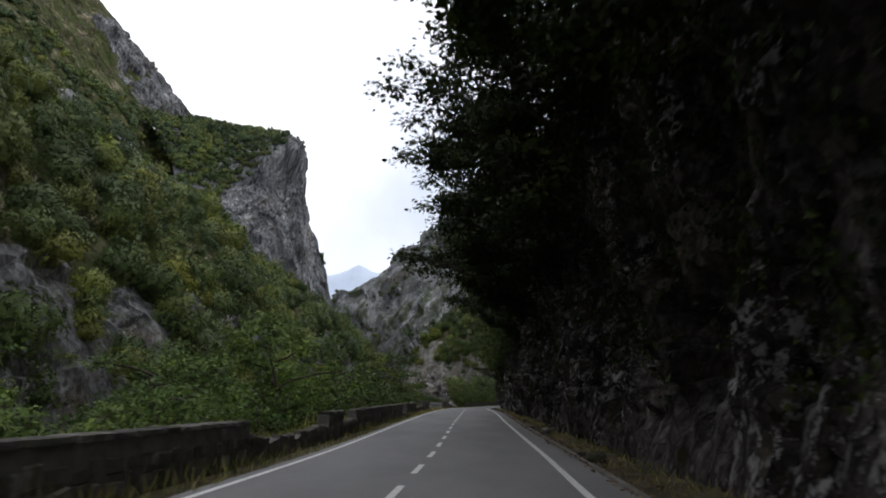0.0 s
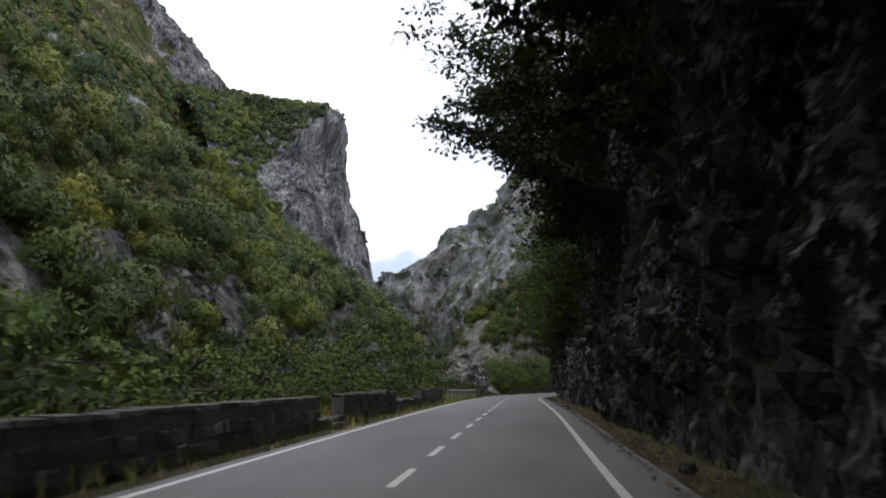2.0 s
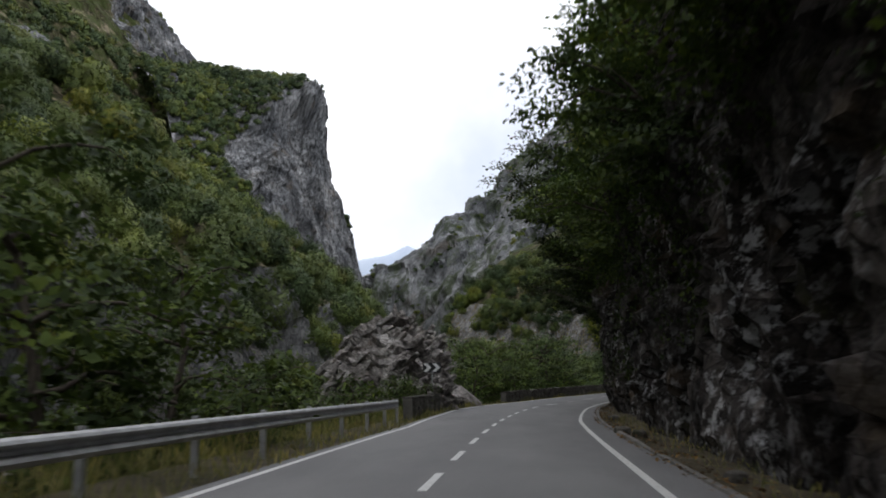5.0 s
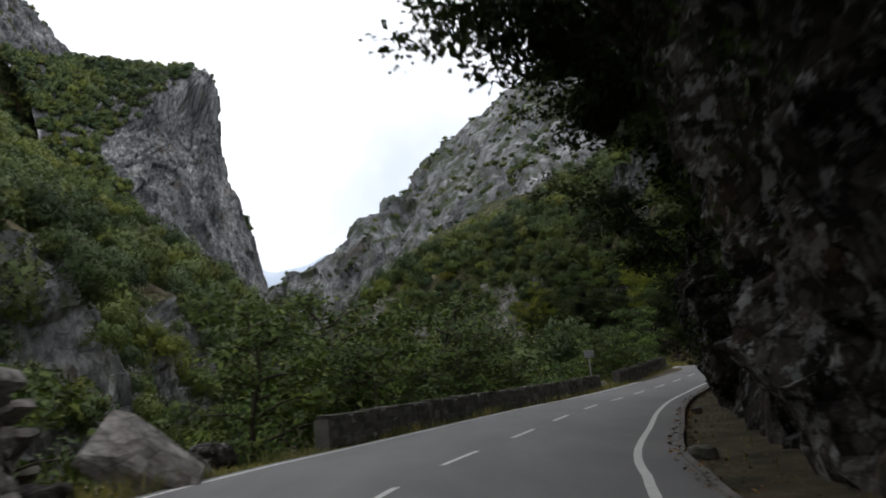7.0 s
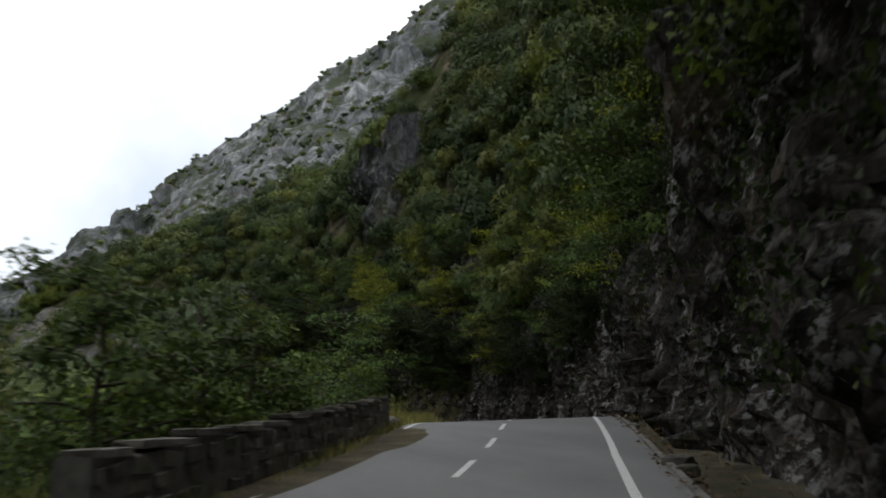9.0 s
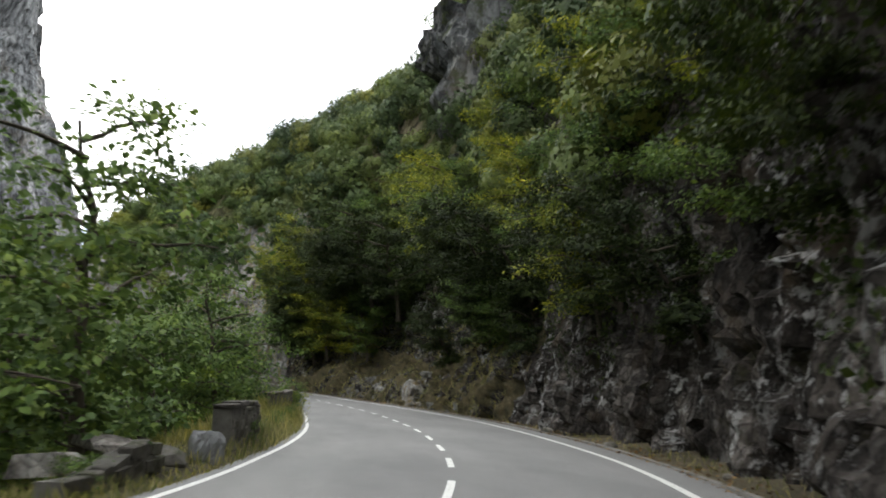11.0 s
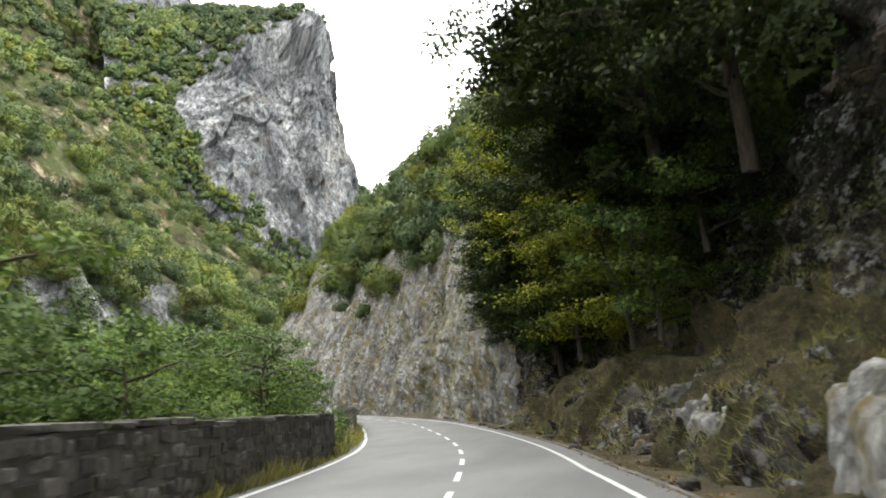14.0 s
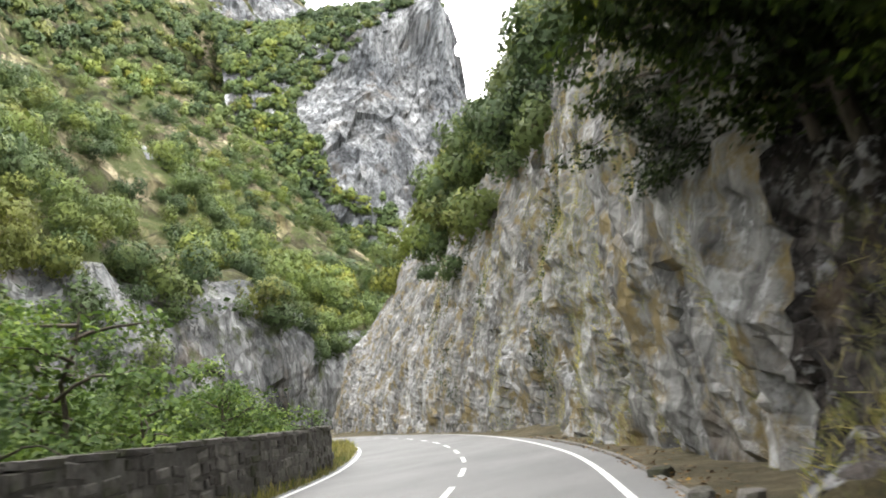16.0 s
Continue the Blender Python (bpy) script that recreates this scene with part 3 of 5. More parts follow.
tagged(sheet_object("cliff_across_river", bluff, ROCK_BLUFF), "grey limestone bluff at the mountain's foot", "cliff", kind="structure")
tagged(sheet_object("mountain_left", left[:, foot_rows:], SLOPE), "steep wooded mountainside with bare tan scree", "mountain", kind="structure")



def rock_patch(name, sheet, out, i0, i1, j0, j1, mat, seed, label, lift=7):
    """Bare rock standing out of a slope; its rim sinks into the soil."""
    p, o = sheet[i0:i1, j0:j1], out[i0:i1, j0:j1]
    nu, nv = p.shape[:2]
    u, w = np.meshgrid(np.linspace(0, 1, nu), np.linspace(0, 1, nv), indexing="ij")
    rim = np.clip(np.minimum(np.minimum(u, 1 - u), np.minimum(w, 1 - w)) * 5, 0, 1)[..., None]
    fine = loft(p, nu * 3, nv * 3)
    fo, fr = loft(o, nu * 3, nv * 3), loft(np.broadcast_to(rim, p.shape), nu * 3, nv * 3)[..., :1]
    fine = fine + fo * (fr * lift - 5 + fr * (3.0 * fbm(fine, 24, 4, seed)[..., None] + 2.4 * blocks(fine * np.array((1, 1, 0.45)), 9, seed)[..., None] + 1.0 * blocks(fine * np.array((1, 1, 0.5)), 3.5, seed + 1)[..., None]))
    return tagged(sheet_object(name, fine, mat), label, "cliff", kind="structure")


def rows_between(y0, y1):
    return int(np.argmax(left[:, 60, 1] > y0)), int(np.argmax(left[:, 60, 1] > y1))


ra, rz = rows_between(652, 800)
rock_patch("ridge_rock", left, ln, ra, rz, 112, 150, ROCK_CRAG, 34, "pale limestone ridge above the wooded slope")
ra, rz = rows_between(425, 505)
rock_patch("slope_rock", left, ln, ra, rz, 82, 124, ROCK_CRAG, 36, "pale bare rock band in the wooded slope")

ra, rz = rows_between(296, 350)
high = left[(ra + rz) // 2, :, 2]
rock_patch("slope_rock", left, ln, ra, rz, int(np.argmax(high > 82)), int(np.argmax(high > 142)), ROCK_CRAG, 38, "pale bare rock face among the trees of the slope")


def rib(p):
    """Where bare ribs of rock break through the wooded hillside."""
    return (np.abs(p[:, 1] - 345) < 2.5) & (p[:, 2] > 12) & (p[:, 2] < 30) | (np.abs(p[:, 1] - 303) < 4.5) & (p[:, 2] > 26) & (p[:, 2] < 54)


for y0, y1, z0, z1, seed in ((298, 308, 26, 55, 84),):
    ra, rz = int(np.argmax(right[:, 60, 1] > y0)), int(np.argmax(right[:, 60, 1] > y1))
    ja, jz = int(np.argmax(right[(ra + rz) // 2, :, 2] > z0)), int(np.argmax(right[(ra + rz) // 2, :, 2] > z1))
    rock_patch("rock_rib", right, rn, ra, rz, ja, jz, ROCK_BLUFF, seed, "grey rock rib breaking through the wooded hillside", 6.9)

crag_cols = [
    [(-178, 560, 60), (-182, 572, 110), (-194, 588, 150), (-212, 605, 192), (-262, 655, 246)],
    [(-146, 572, 74), (-150, 584, 118), (-164, 602, 152), (-176, 622, 194), (-240, 672, 243)],
    [(-120, 592, 58), (-130, 606, 122), (-142, 624, 170), (-150, 638, 209), (-215, 690, 243)],
    [(-98, 622, 36), (-120, 630, 124), (-133, 644, 182), (-137, 652, 214), (-195, 715, 245)],
    [(-86, 642, 10), (-108, 645, 110), (-117, 654, 174), (-121, 657, 216), (-190, 725, 247)],
    [(-78, 670, -5), (-99, 672, 106), (-116, 682, 166), (-125, 682, 214), (-190, 740, 247)],
    [(-80, 705, -5), (-102, 710, 88), (-130, 712, 150), (-142, 712, 210), (-200, 760, 250)],
    [(-140, 770, -5), (-160, 770, 90), (-175, 770, 160), (-190, 770, 220), (-230, 790, 260)],
]
crag = loft(crag_cols, 240, 170)
cn = normals_of(crag)
if cn[100, 40, 1] > 0:
    cn = -cn
slant = crag @ np.array([[0.86, 0, 0.5], [0, 1, 0], [-0.5, 0, 0.86]])
crag = crag + cn * (fbm(crag, 40, 3, 31)[..., None] * 2.5 + blocks(slant * np.array((1, 1, 0.2)), 13, 32)[..., None] * 2.2 + blocks(slant * np.array((1, 1, 0.22)), 5, 33)[..., None] * 0.9)
tagged(sheet_object("crag", crag, ROCK_CRAG), "tall pale grey limestone crag with dark streaks", "cliff", kind="structure")

far_cols = [
    [(-210, 1120, -7), (-212, 1130, 25), (-216, 1145, 60), (-222, 1160, 92), (-180, 1290, 60)],
    [(-135, 1040, -7), (-138, 1060, 32), (-146, 1085, 80), (-156, 1112, 126), (-110, 1240, 80)],
    [(-75, 960, -7), (-80, 990, 40), (-90, 1030, 95), (-105, 1075, 148), (-60, 1200, 100)],
    [(-45, 800, -7), (-40, 860, 55), (-28, 950, 135), (-11, 1030, 204), (60, 1180, 150)],
    [(-15, 650, -7), (-2, 730, 70), (22, 860, 170), (58, 980, 256), (130, 1120, 200)],
    [(15, 520, -7), (40, 610, 80), (85, 750, 190), (147, 868, 288), (240, 1000, 230)],
    [(40, 440, -7), (75, 530, 85), (130, 680, 205), (195, 806, 318), (300, 920, 260)],
    [(70, 390, 5), (120, 470, 90), (190, 610, 215), (272, 722, 356), (380, 840, 300)],
    [(120, 330, 60), (180, 400, 120), (270, 500, 240), (370, 600, 390), (480, 720, 320)],
]
away = np.interp(np.arange(9), [2, 3, 4, 8], [1.0, 1.12, 1.42, 1.5])
rise = np.array([0.0, 0.35, 0.8, 1.0, 1.0])
far_cols = [[tuple(np.array((3.0, 70, 2)) + (np.array(p) - np.array((3.0, 70, 2))) * (1 + (a - 1) * w)) for p, w in zip(c, rise)] for c, a in zip(far_cols, away)]
far = loft(far_cols, 240, 130)
fn = normals_of(far)
if fn[100, 40, 2] < 0:
    fn = -fn
far = far + fn * (fbm(far, 90, 5, 41, True)[..., None] * 11 + blocks(far * np.array((1, 1, 0.5)), 22, 42)[..., None] * 5)
tagged(sheet_object("mountain_right", far, ROCK_FAR), "grey mountain ridge of rock with patches of scrub", "mountain", kind="structure")

blue = [[(x, 3300, -20), (x, 3500, 560 + 70 * math.sin(x * 0.006)), (x, 4000, 300)] for x in range(-1900, 1400, 150)]
sheet_b = loft(blue, 120, 30)
sheet_b[..., 2] += fbm(sheet_b, 350, 4, 51) * 130
tagged(sheet_object("backdrop", sheet_b, HAZE, True), "mountain far down the valley, coloured pale blue for haze", "mountain", kind="structure")

# ---------------------------------------------------------------- woodland far off
def crown_template(seed, clumps, leaf, lumps=9):
    """A rounded, lumpy crown of one metre radius, standing on its lower side: leaf clumps laid like shingles over several balls."""
    r = np.random.default_rng(seed)
    c = unit(r.normal(size=(lumps, 3))) * np.array((0.60, 0.60, 0.50)) * r.uniform(0.45, 1.0, (lumps, 1)) + np.array((0, 0, 0.62))
    rad = r.uniform(0.30, 0.50, lumps)
    k = r.integers(0, lumps, clumps)
    d = r.normal(size=(clumps, 3))
    d[:, 2] = np.abs(d[:, 2]) - 0.45
    d = unit(d)
    p = c[k] + d * (rad[k] * r.uniform(0.8, 1.08, clumps))[:, None]
    axis = unit(np.cross(d, r.normal(size=(clumps, 3))))
    nrm = unit(d + r.normal(size=(clumps, 3)) * 0.28)
    side = unit(np.cross(nrm, axis))
    up = np.cross(side, nrm)
    s = (leaf * r.uniform(0.7, 1.5, clumps))[:, None]
    w = s * r.uniform(0.6, 1.0, (clumps, 1))
    v = np.stack([p - up * s * 0.45 + side * w * 0.55, p - up * s * 0.45 - side * w * 0.55, p + up * s * 0.65], axis=1)
    soft_n = unit(unit(p - np.array((0, 0, 0.45))) * 0.55 + d * 0.6 + r.normal(size=(clumps, 3)) * 0.10)
    return v.reshape(-1, 3), np.arange(clumps * 3).reshape(-1, 3), np.repeat(soft_n, 3, axis=0)


def forest(name, places, radii, templates, mat, label, squash=(0.85, 1.25)):
    """Many crowns in one mesh, each turned and scaled at random."""
    r = np.random.default_rng(len(places))
    pieces, shading, kinds = [], [], []
    for p, s in zip(places, radii):
        v, f, nn = templates[r.integers(len(templates))]
        a = r.uniform(0, 2 * math.pi)
        ca, sa = math.cos(a), math.sin(a)
        m = np.array([[ca, -sa, 0], [sa, ca, 0], [0, 0, r.uniform(*squash)]]) * s
        pieces.append((v @ m.T + p, f))
        shading.append(nn @ (m.T / s))
        kinds.append(np.full(len(v), r.uniform()))
    v, f = joined(pieces)
    me = fast_mesh(name, v, f, mat, True)
    if len(me.vertices) == len(v):
        me.attributes.new("custom_normal", "FLOAT_VECTOR", "POINT").data.foreach_set("vector", unit(np.concatenate(shading)).astype(np.float32).ravel())
        me.attributes.new("crown_kind", "FLOAT", "POINT").data.foreach_set("value", np.concatenate(kinds).astype(np.float32))
    return tagged(new(name, me), label, "woodland", kind="stuff")


def scatter(sheet, count, seed, keep):
    """Random places on a sheet, even in area, on the cells that keep() accepts."""
    r = np.random.default_rng(seed)
    a = np.linalg.norm(np.cross(sheet[1:, :-1] - sheet[:-1, :-1], sheet[:-1, 1:] - sheet[:-1, :-1]), axis=-1)
    a = a * keep(sheet[:-1, :-1].reshape(-1, 3)).reshape(a.shape)
    k = r.choice(a.size, count, p=a.ravel() / a.sum())
    i, j = np.unravel_index(k, a.shape)
    u, w = r.uniform(size=(2, count, 1))
    return sheet[i, j] * (1 - u) * (1 - w) + sheet[i + 1, j] * u * (1 - w) + sheet[i, j + 1] * (1 - u) * w + sheet[i + 1, j + 1] * u * w


coarse = [crown_template(100 + k, 130, 0.27, 8) for k in range(6)]
fine_crowns = [crown_template(150 + k, 560, 0.13, 9) for k in range(5)]
light = [crown_template(180 + k, 300, 0.17, 9) for k in range(5)]
medium = [crown_template(160 + k, 620, 0.135, 10) for k in range(5)]
middle = [crown_template(120 + k, 700, 0.145, 16) for k in range(5)]


def bare(p, size, seed):
    return fbm(p * np.array((1, 1, 0.6)), size, 3, seed)


def scree(p):
    """The bare tan gully that runs down to the bend."""
    a, d = np.array((-42.0, 388.0)), np.array((-121.0, 118.0))
    t = np.clip(((p[:, :2] - a) @ d) / (d @ d), 0, 1)
    return np.linalg.norm(p[:, :2] - a - t[:, None] * d, axis=1) < 3.4 + 3 * bare(p, 12, 69)


def on_left(p):
    rocky = (bare(p, 45, 61) > 0.62) | ((p[:, 2] < 14) & (bare(p, 16, 62) > 0.05))
    rocky |= (p[:, 1] > 592) & (p[:, 2] > 238 + 8 * bare(p, 20, 67)) & (p[:, 1] < 800)
    rocky |= (np.hypot(p[:, 1] - 465, (p[:, 2] - 168) * 0.9) < 34 + 14 * bare(p, 14, 68)) & (p[:, 0] < -150)
    rocky |= scree(p) | ((np.hypot(p[:, 1] - 323, (p[:, 2] - 112) * 0.8) < 17 + 9 * bare(p, 12, 70)) & (p[:, 0] < -100))
    return ~rocky & (p[:, 1] > 170) & (p[:, 1] < 830) & (p[:, 2] < 380) & ((p[:, 0] < -100) | (p[:, 2] > 70) | (p[:, 1] > 470))


def on_left_near(p):
    rocky = (bare(p, 30, 61) > 0.85) | ((p[:, 2] < 14) & (bare(p, 12, 62) > 0.5))
    rocky |= scree(p) | ((p[:, 2] < 15 + 6 * bare(p, 8, 63)) & (p[:, 1] > 376) & (p[:, 1] < 452))
    return ~rocky & (p[:, 1] > 10) & (p[:, 1] < 480) & (p[:, 2] < 75) & (p[:, 0] > -105)


far_left = scatter(left, 4700, 71, on_left)
far_size = rng.uniform(2.2, 4.0, len(far_left)) * rng.choice([0.8, 1.0, 1.45], len(far_left))
handy = np.hypot(far_left[:, 0] - 20, far_left[:, 1] - 330) < 290
forest("forest_on_mountain", far_left[~handy], far_size[~handy], coarse, LEAF_FAR, "mixed green and yellowing woodland on the steep slope")
forest("forest_above_the_bend", far_left[handy], far_size[handy], light, LEAF_WOOD, "mixed green and yellowing trees on the steep slope over the bend")
near_left = scatter(left, 2350, 72, on_left_near)
size = rng.uniform(2.3, 4.8, len(near_left)) * rng.choice([0.75, 1.0, 1.25], len(near_left))
close = near_left[:, 0] > np.interp(near_left[:, 1], [0, 200, 330], [-58, -52, -40])
beyond = ~close & (near_left[:, 1] > 320)
forest("forest_by_the_bend", near_left[beyond], size[beyond], fine_crowns, LEAF_WOOD, "broadleaved woodland rising from the river bend")
forest("forest_at_slope_foot", near_left[~close & ~beyond], size[~close & ~beyond], light, LEAF_WOOD, "broadleaved woodland on the lower slope across the river")
forest("forest_across_river", near_left[close], size[close] * 0.9, medium, LEAF_WOOD, "leafy trees on the rocks across the river")


def on_crag(p):
    t = ((p[:, 0] + 152) * 34 + (p[:, 1] - 588) * 67) / (34 ** 2 + 67 ** 2)
    edge = 143 + np.clip(t, -0.6, 1.2) * 72
    ledge = (bare(p, 14, 64) > 0.85) & (p[:, 2] < 120)
    return ((p[:, 2] > edge + 4) | ledge | (p[:, 2] < 104 - 45 * t) | (t < 0.02)) & (p[:, 1] < 760)


crag_trees = scatter(crag, 2000, 73, on_crag)
forest("forest_on_crag", crag_trees, rng.uniform(2.4, 4.4, len(crag_trees)), coarse, LEAF_FAR, "dark woodland on the crag's top and ledges")


brink = scatter(crag[30:175, 118:150], 60, 77, lambda p: p[:, 2] > 196)
forest("trees_on_crag_edge", brink, rng.uniform(1.6, 3.2, len(brink)), light, LEAF_FAR, "gnarled small trees along the crag's upper edge", (0.7, 1.1))


seam = scatter(crag[:34, 30:168], 150, 85, lambda p: p[:, 2] > 95)
forest("trees_beside_crag", seam, rng.uniform(3.2, 5.4, len(seam)), light, LEAF_FAR, "dark trees where the crag meets the wooded slope")
plug = np.linspace((-217.0, 629.0, 180.0), (-233.0, 632.0, 224.0), 15) + rng.normal(0, 1.5, (15, 3))
forest("trees_in_the_cleft", plug, rng.uniform(4.6, 6.4, 15), light, LEAF_FAR, "dark trees growing up the cleft beside the crag")
notch = scatter(left, 190, 80, lambda p: (p[:, 1] > 548) & (p[:, 1] < 668) & (p[:, 2] > 150) & (p[:, 2] < 236))
forest("trees_in_the_notch", notch, rng.uniform(3.0, 5.2, len(notch)), light, LEAF_FAR, "dark trees filling the notch beside the crag")


def on_far(p):
    return (bare(p, 50, 65) < 0.05) & (p[:, 1] < 1350) & (p[:, 2] > 0)


far_scrub = scatter(far, 1500, 74, on_far)
forest("scrub_on_ridge", far_scrub, rng.uniform(2.5, 6.0, len(far_scrub)), [crown_template(140 + k, 50, 0.45, 6) for k in range(4)], LEAF_FAR, "low green scrub on the rocky mountain", (0.5, 0.9))


def on_right_high(p):
    return ~rib(p) & (p[:, 2] > 18) & (p[:, 2] < 165) & (bare(p, 12, 66) < 0.95) & (p[:, 1] > 90) & (p[:, 1] < 410)


hill_trees = scatter(right, 1900, 75, on_right_high)
hill_size = rng.uniform(2.0, 4.4, len(hill_trees))
lower = (hill_trees[:, 2] < 75) & (hill_trees[:, 1] > 190)
forest("forest_over_the_bends", hill_trees[lower], hill_size[lower], fine_crowns, LEAF_WOOD, "leafy green trees on the hillside over the bends")
forest("forest_on_hillside", hill_trees[~lower], hill_size[~lower], coarse, LEAF_FAR, "dense green woodland on the hillside above the road")


def on_right_mid(p):
    return ~rib(p) & (p[:, 2] > 14) & (p[:, 2] < 45) & (bare(p, 12, 66) < 0.9) & (p[:, 1] > 190) & (p[:, 1] < 385)


mid_trees = scatter(right, 290, 76, on_right_mid)
sprays = [crown_template(170 + k, 1200, 0.085, 10) for k in range(4)]
forest("forest_above_cliff", mid_trees, rng.uniform(1.5, 3.2, len(mid_trees)), sprays, LEAF_FAR, "broadleaved trees and bushes clinging above the cliff")


def on_brow(p):
    rise = p[:, 2] - np.interp(p[:, 1], dense[:, 1], dense[:, 2])
    high = np.interp(p[:, 1], [200, 316, 324, 345, 390], [7, 7, 13, 13.5, 16]) + 2.5 * bare(p, 7, 78)
    return ~rib(p) & (rise > high) & (rise < 48) & (p[:, 1] > 236) & (p[:, 1] < 412)


brow_trees = scatter(right, 420, 79, on_brow)
forest("forest_on_the_brow", brow_trees, rng.uniform(1.7, 3.3, len(brow_trees)), middle, LEAF_WOOD, "dense green bushes and trees along the cliff's brow")


river_y = rng.uniform(204, 312, 190)
river_wood = lane(river_y, -rng.uniform(15, 32, 190), -rng.uniform(-0.5, 6.0, 190))
forest("forest_by_the_river", river_wood, rng.uniform(2.4, 4.2, 190), middle, LEAF_WOOD, "leafy green trees down by the river inside the bends", (1.0, 1.4))


# ---------------------------------------------------------------- trees near the road
def tree(seed, height, spread, leaves, leaf, mat, lean=0.0, low=0.22, bark_radius=0.11, label="", category="tree"):
    """One tree at the origin: trunk with limbs, and a crown of single leaves. lean: how far the top reaches to -x."""
    r = np.random.default_rng(seed)
    z = np.linspace(0, 1, 9)
    wander = np.cumsum(r.normal(0, 0.03 * height, (9, 2)), axis=0) * z[:, None]
    trunk = np.stack([wander[:, 0] - lean * z ** 1.6, wander[:, 1], z * height * 0.86], axis=1)
    pieces = [tube(trunk, bark_radius * (1.15 - z) + 0.012, 6)]
    clusters = []
    limbs = int(8 + height * 0.7)
    for k in range(limbs):
        at = low + (0.97 - low) * (k + r.uniform(0, 0.8)) / limbs
        base = np.array([np.interp(at, z, trunk[:, i]) for i in range(3)])
        a = k * 2.4 + r.normal(0, 0.4)
        reach = spread * (1.05 - 0.65 * abs(at - 0.5)) * r.uniform(0.6, 1.1)
        out = np.array([math.cos(a), math.sin(a), 0.0])
        out = unit(out + np.array([-0.5 * lean / max(spread, 0.1), 0, 0]))
        s = np.linspace(0, 1, 6)[:, None]
        limb = base + out * reach * s + np.array([0, 0, 1.0]) * (reach * (0.55 * s - 0.42 * s ** 2)) + np.cumsum(r.normal(0, 0.035 * reach, (6, 3)), axis=0)
        pieces.append(tube(limb, bark_radius * 0.42 * (1.1 - s[:, 0]) + 0.008, 4))
        for q in np.linspace(0.35, 1.0, 5):
            c = np.array([np.interp(q, s[:, 0], limb[:, i]) for i in range(3)])
            for _ in range(2):
                tip = c + r.normal(0, 1, 3) * np.array((0.20, 0.20, 0.11)) * reach
                clusters.append(tip)
                if r.uniform() < 0.2:
                    pieces.append(tube(np.linspace(c, tip, 2), np.array((0.014, 0.006)), 3))
    clusters = np.array(clusters)
    k = r.integers(0, len(clusters), leaves)
    spray = r.normal(0, 1, (leaves, 3)) * np.array((0.30, 0.30, 0.13)) * (0.5 + spread * 0.17)
    p = clusters[k] + spray
    axis = unit(spray * np.array((1, 1, 0.3)) + r.normal(0, 0.18, (leaves, 3)) + np.array((0, 0, -0.12)))
    heart = np.stack([np.interp(p[:, 2], trunk[:, 2], trunk[:, 0]), np.interp(p[:, 2], trunk[:, 2], trunk[:, 1]), np.full(leaves, height * 0.42)], axis=1)
    whim = unit(r.normal(size=clusters.shape))[k]
    facing = unit(unit((p - heart) * np.array((1, 1, 0.7))) * 0.42 + unit(spray) * 0.30 + whim * 0.28 + np.array((0, 0, 0.55)))
    nrm = unit(facing + r.normal(0, 0.36, (leaves, 3)))
    size = leaf * r.uniform(0.65, 1.35, leaves)
    lv, lf = leaf_quads(p, axis, nrm, size, size * r.uniform(0.5, 0.75, leaves))
    root = new("tree" if category == "tree" else category)
    bv, bf = joined(pieces)
    mesh_part("trunk", fast_mesh("trunk", bv, bf, BARK, True), root, "grey-brown bark")
    me = fast_mesh("crown", lv, lf, mat, True)
    if len(me.vertices) == len(lv):
        me.attributes.new("custom_normal", "FLOAT_VECTOR", "POINT").data.foreach_set("vector", np.repeat(facing, 4, axis=0).astype(np.float32).ravel())
    mesh_part("crown", me, root)
    return tagged(root, label, category)


hazel = [
    tree(201, 6.5, 2.6, 4000, 0.185, LEAF, 0.3, 0.10, 0.09, "leafy green hazel tree behind the roadside wall"),
    tree(202, 8.5, 3.2, 4800, 0.19, LEAF, -0.4, 0.14, 0.13, "tall light green ash tree on the river bank"),
    tree(203, 5.0, 2.4, 3400, 0.18, LEAF, 0.0, 0.06, 0.07, "bushy young hazel tree with fresh green leaves"),
]
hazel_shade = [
    tree(204, 6.5, 2.6, 3000, 0.21, LEAF_SHADE, 0.3, 0.10, 0.09, "green hazel tree behind the roadside wall, shade in its leaf colour"),
    tree(205, 8.5, 3.2, 3600, 0.22, LEAF_SHADE, -0.4, 0.14, 0.13, "tall green ash tree on the river bank, shade in its leaf colour"),
    tree(206, 5.0, 2.4, 2500, 0.20, LEAF_SHADE, 0.0, 0.06, 0.07, "bushy young hazel tree with the gorge's shade in its leaf colour"),
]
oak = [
    tree(211, 8.0, 3.6, 9800, 0.20, LEAF_DARK, 3.4, 0.14, 0.16, "oak tree leaning out from the cliff over the road, shade in its leaf colour"),
    tree(212, 10.0, 4.2, 11500, 0.20, LEAF_DARK, 4.0, 0.14, 0.19, "large oak tree with branches hanging over the road, shade in its leaf colour"),
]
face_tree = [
    tree(241, 6.0, 3.0, 4600, 0.19, LEAF_SHADE, 2.2, 0.10, 0.10, "green tree growing out of the cliff face, shade in its leaf colour"),
    tree(242, 5.0, 2.6, 4000, 0.18, LEAF_SHADE, 1.6, 0.06, 0.09, "bushy green tree hanging from the cliff face, shade in its leaf colour"),
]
face_tree_light = [
    tree(243, 6.0, 3.0, 4600, 0.18, LEAF, 2.0, 0.08, 0.10, "fresh green tree growing out of the cliff face"),
]
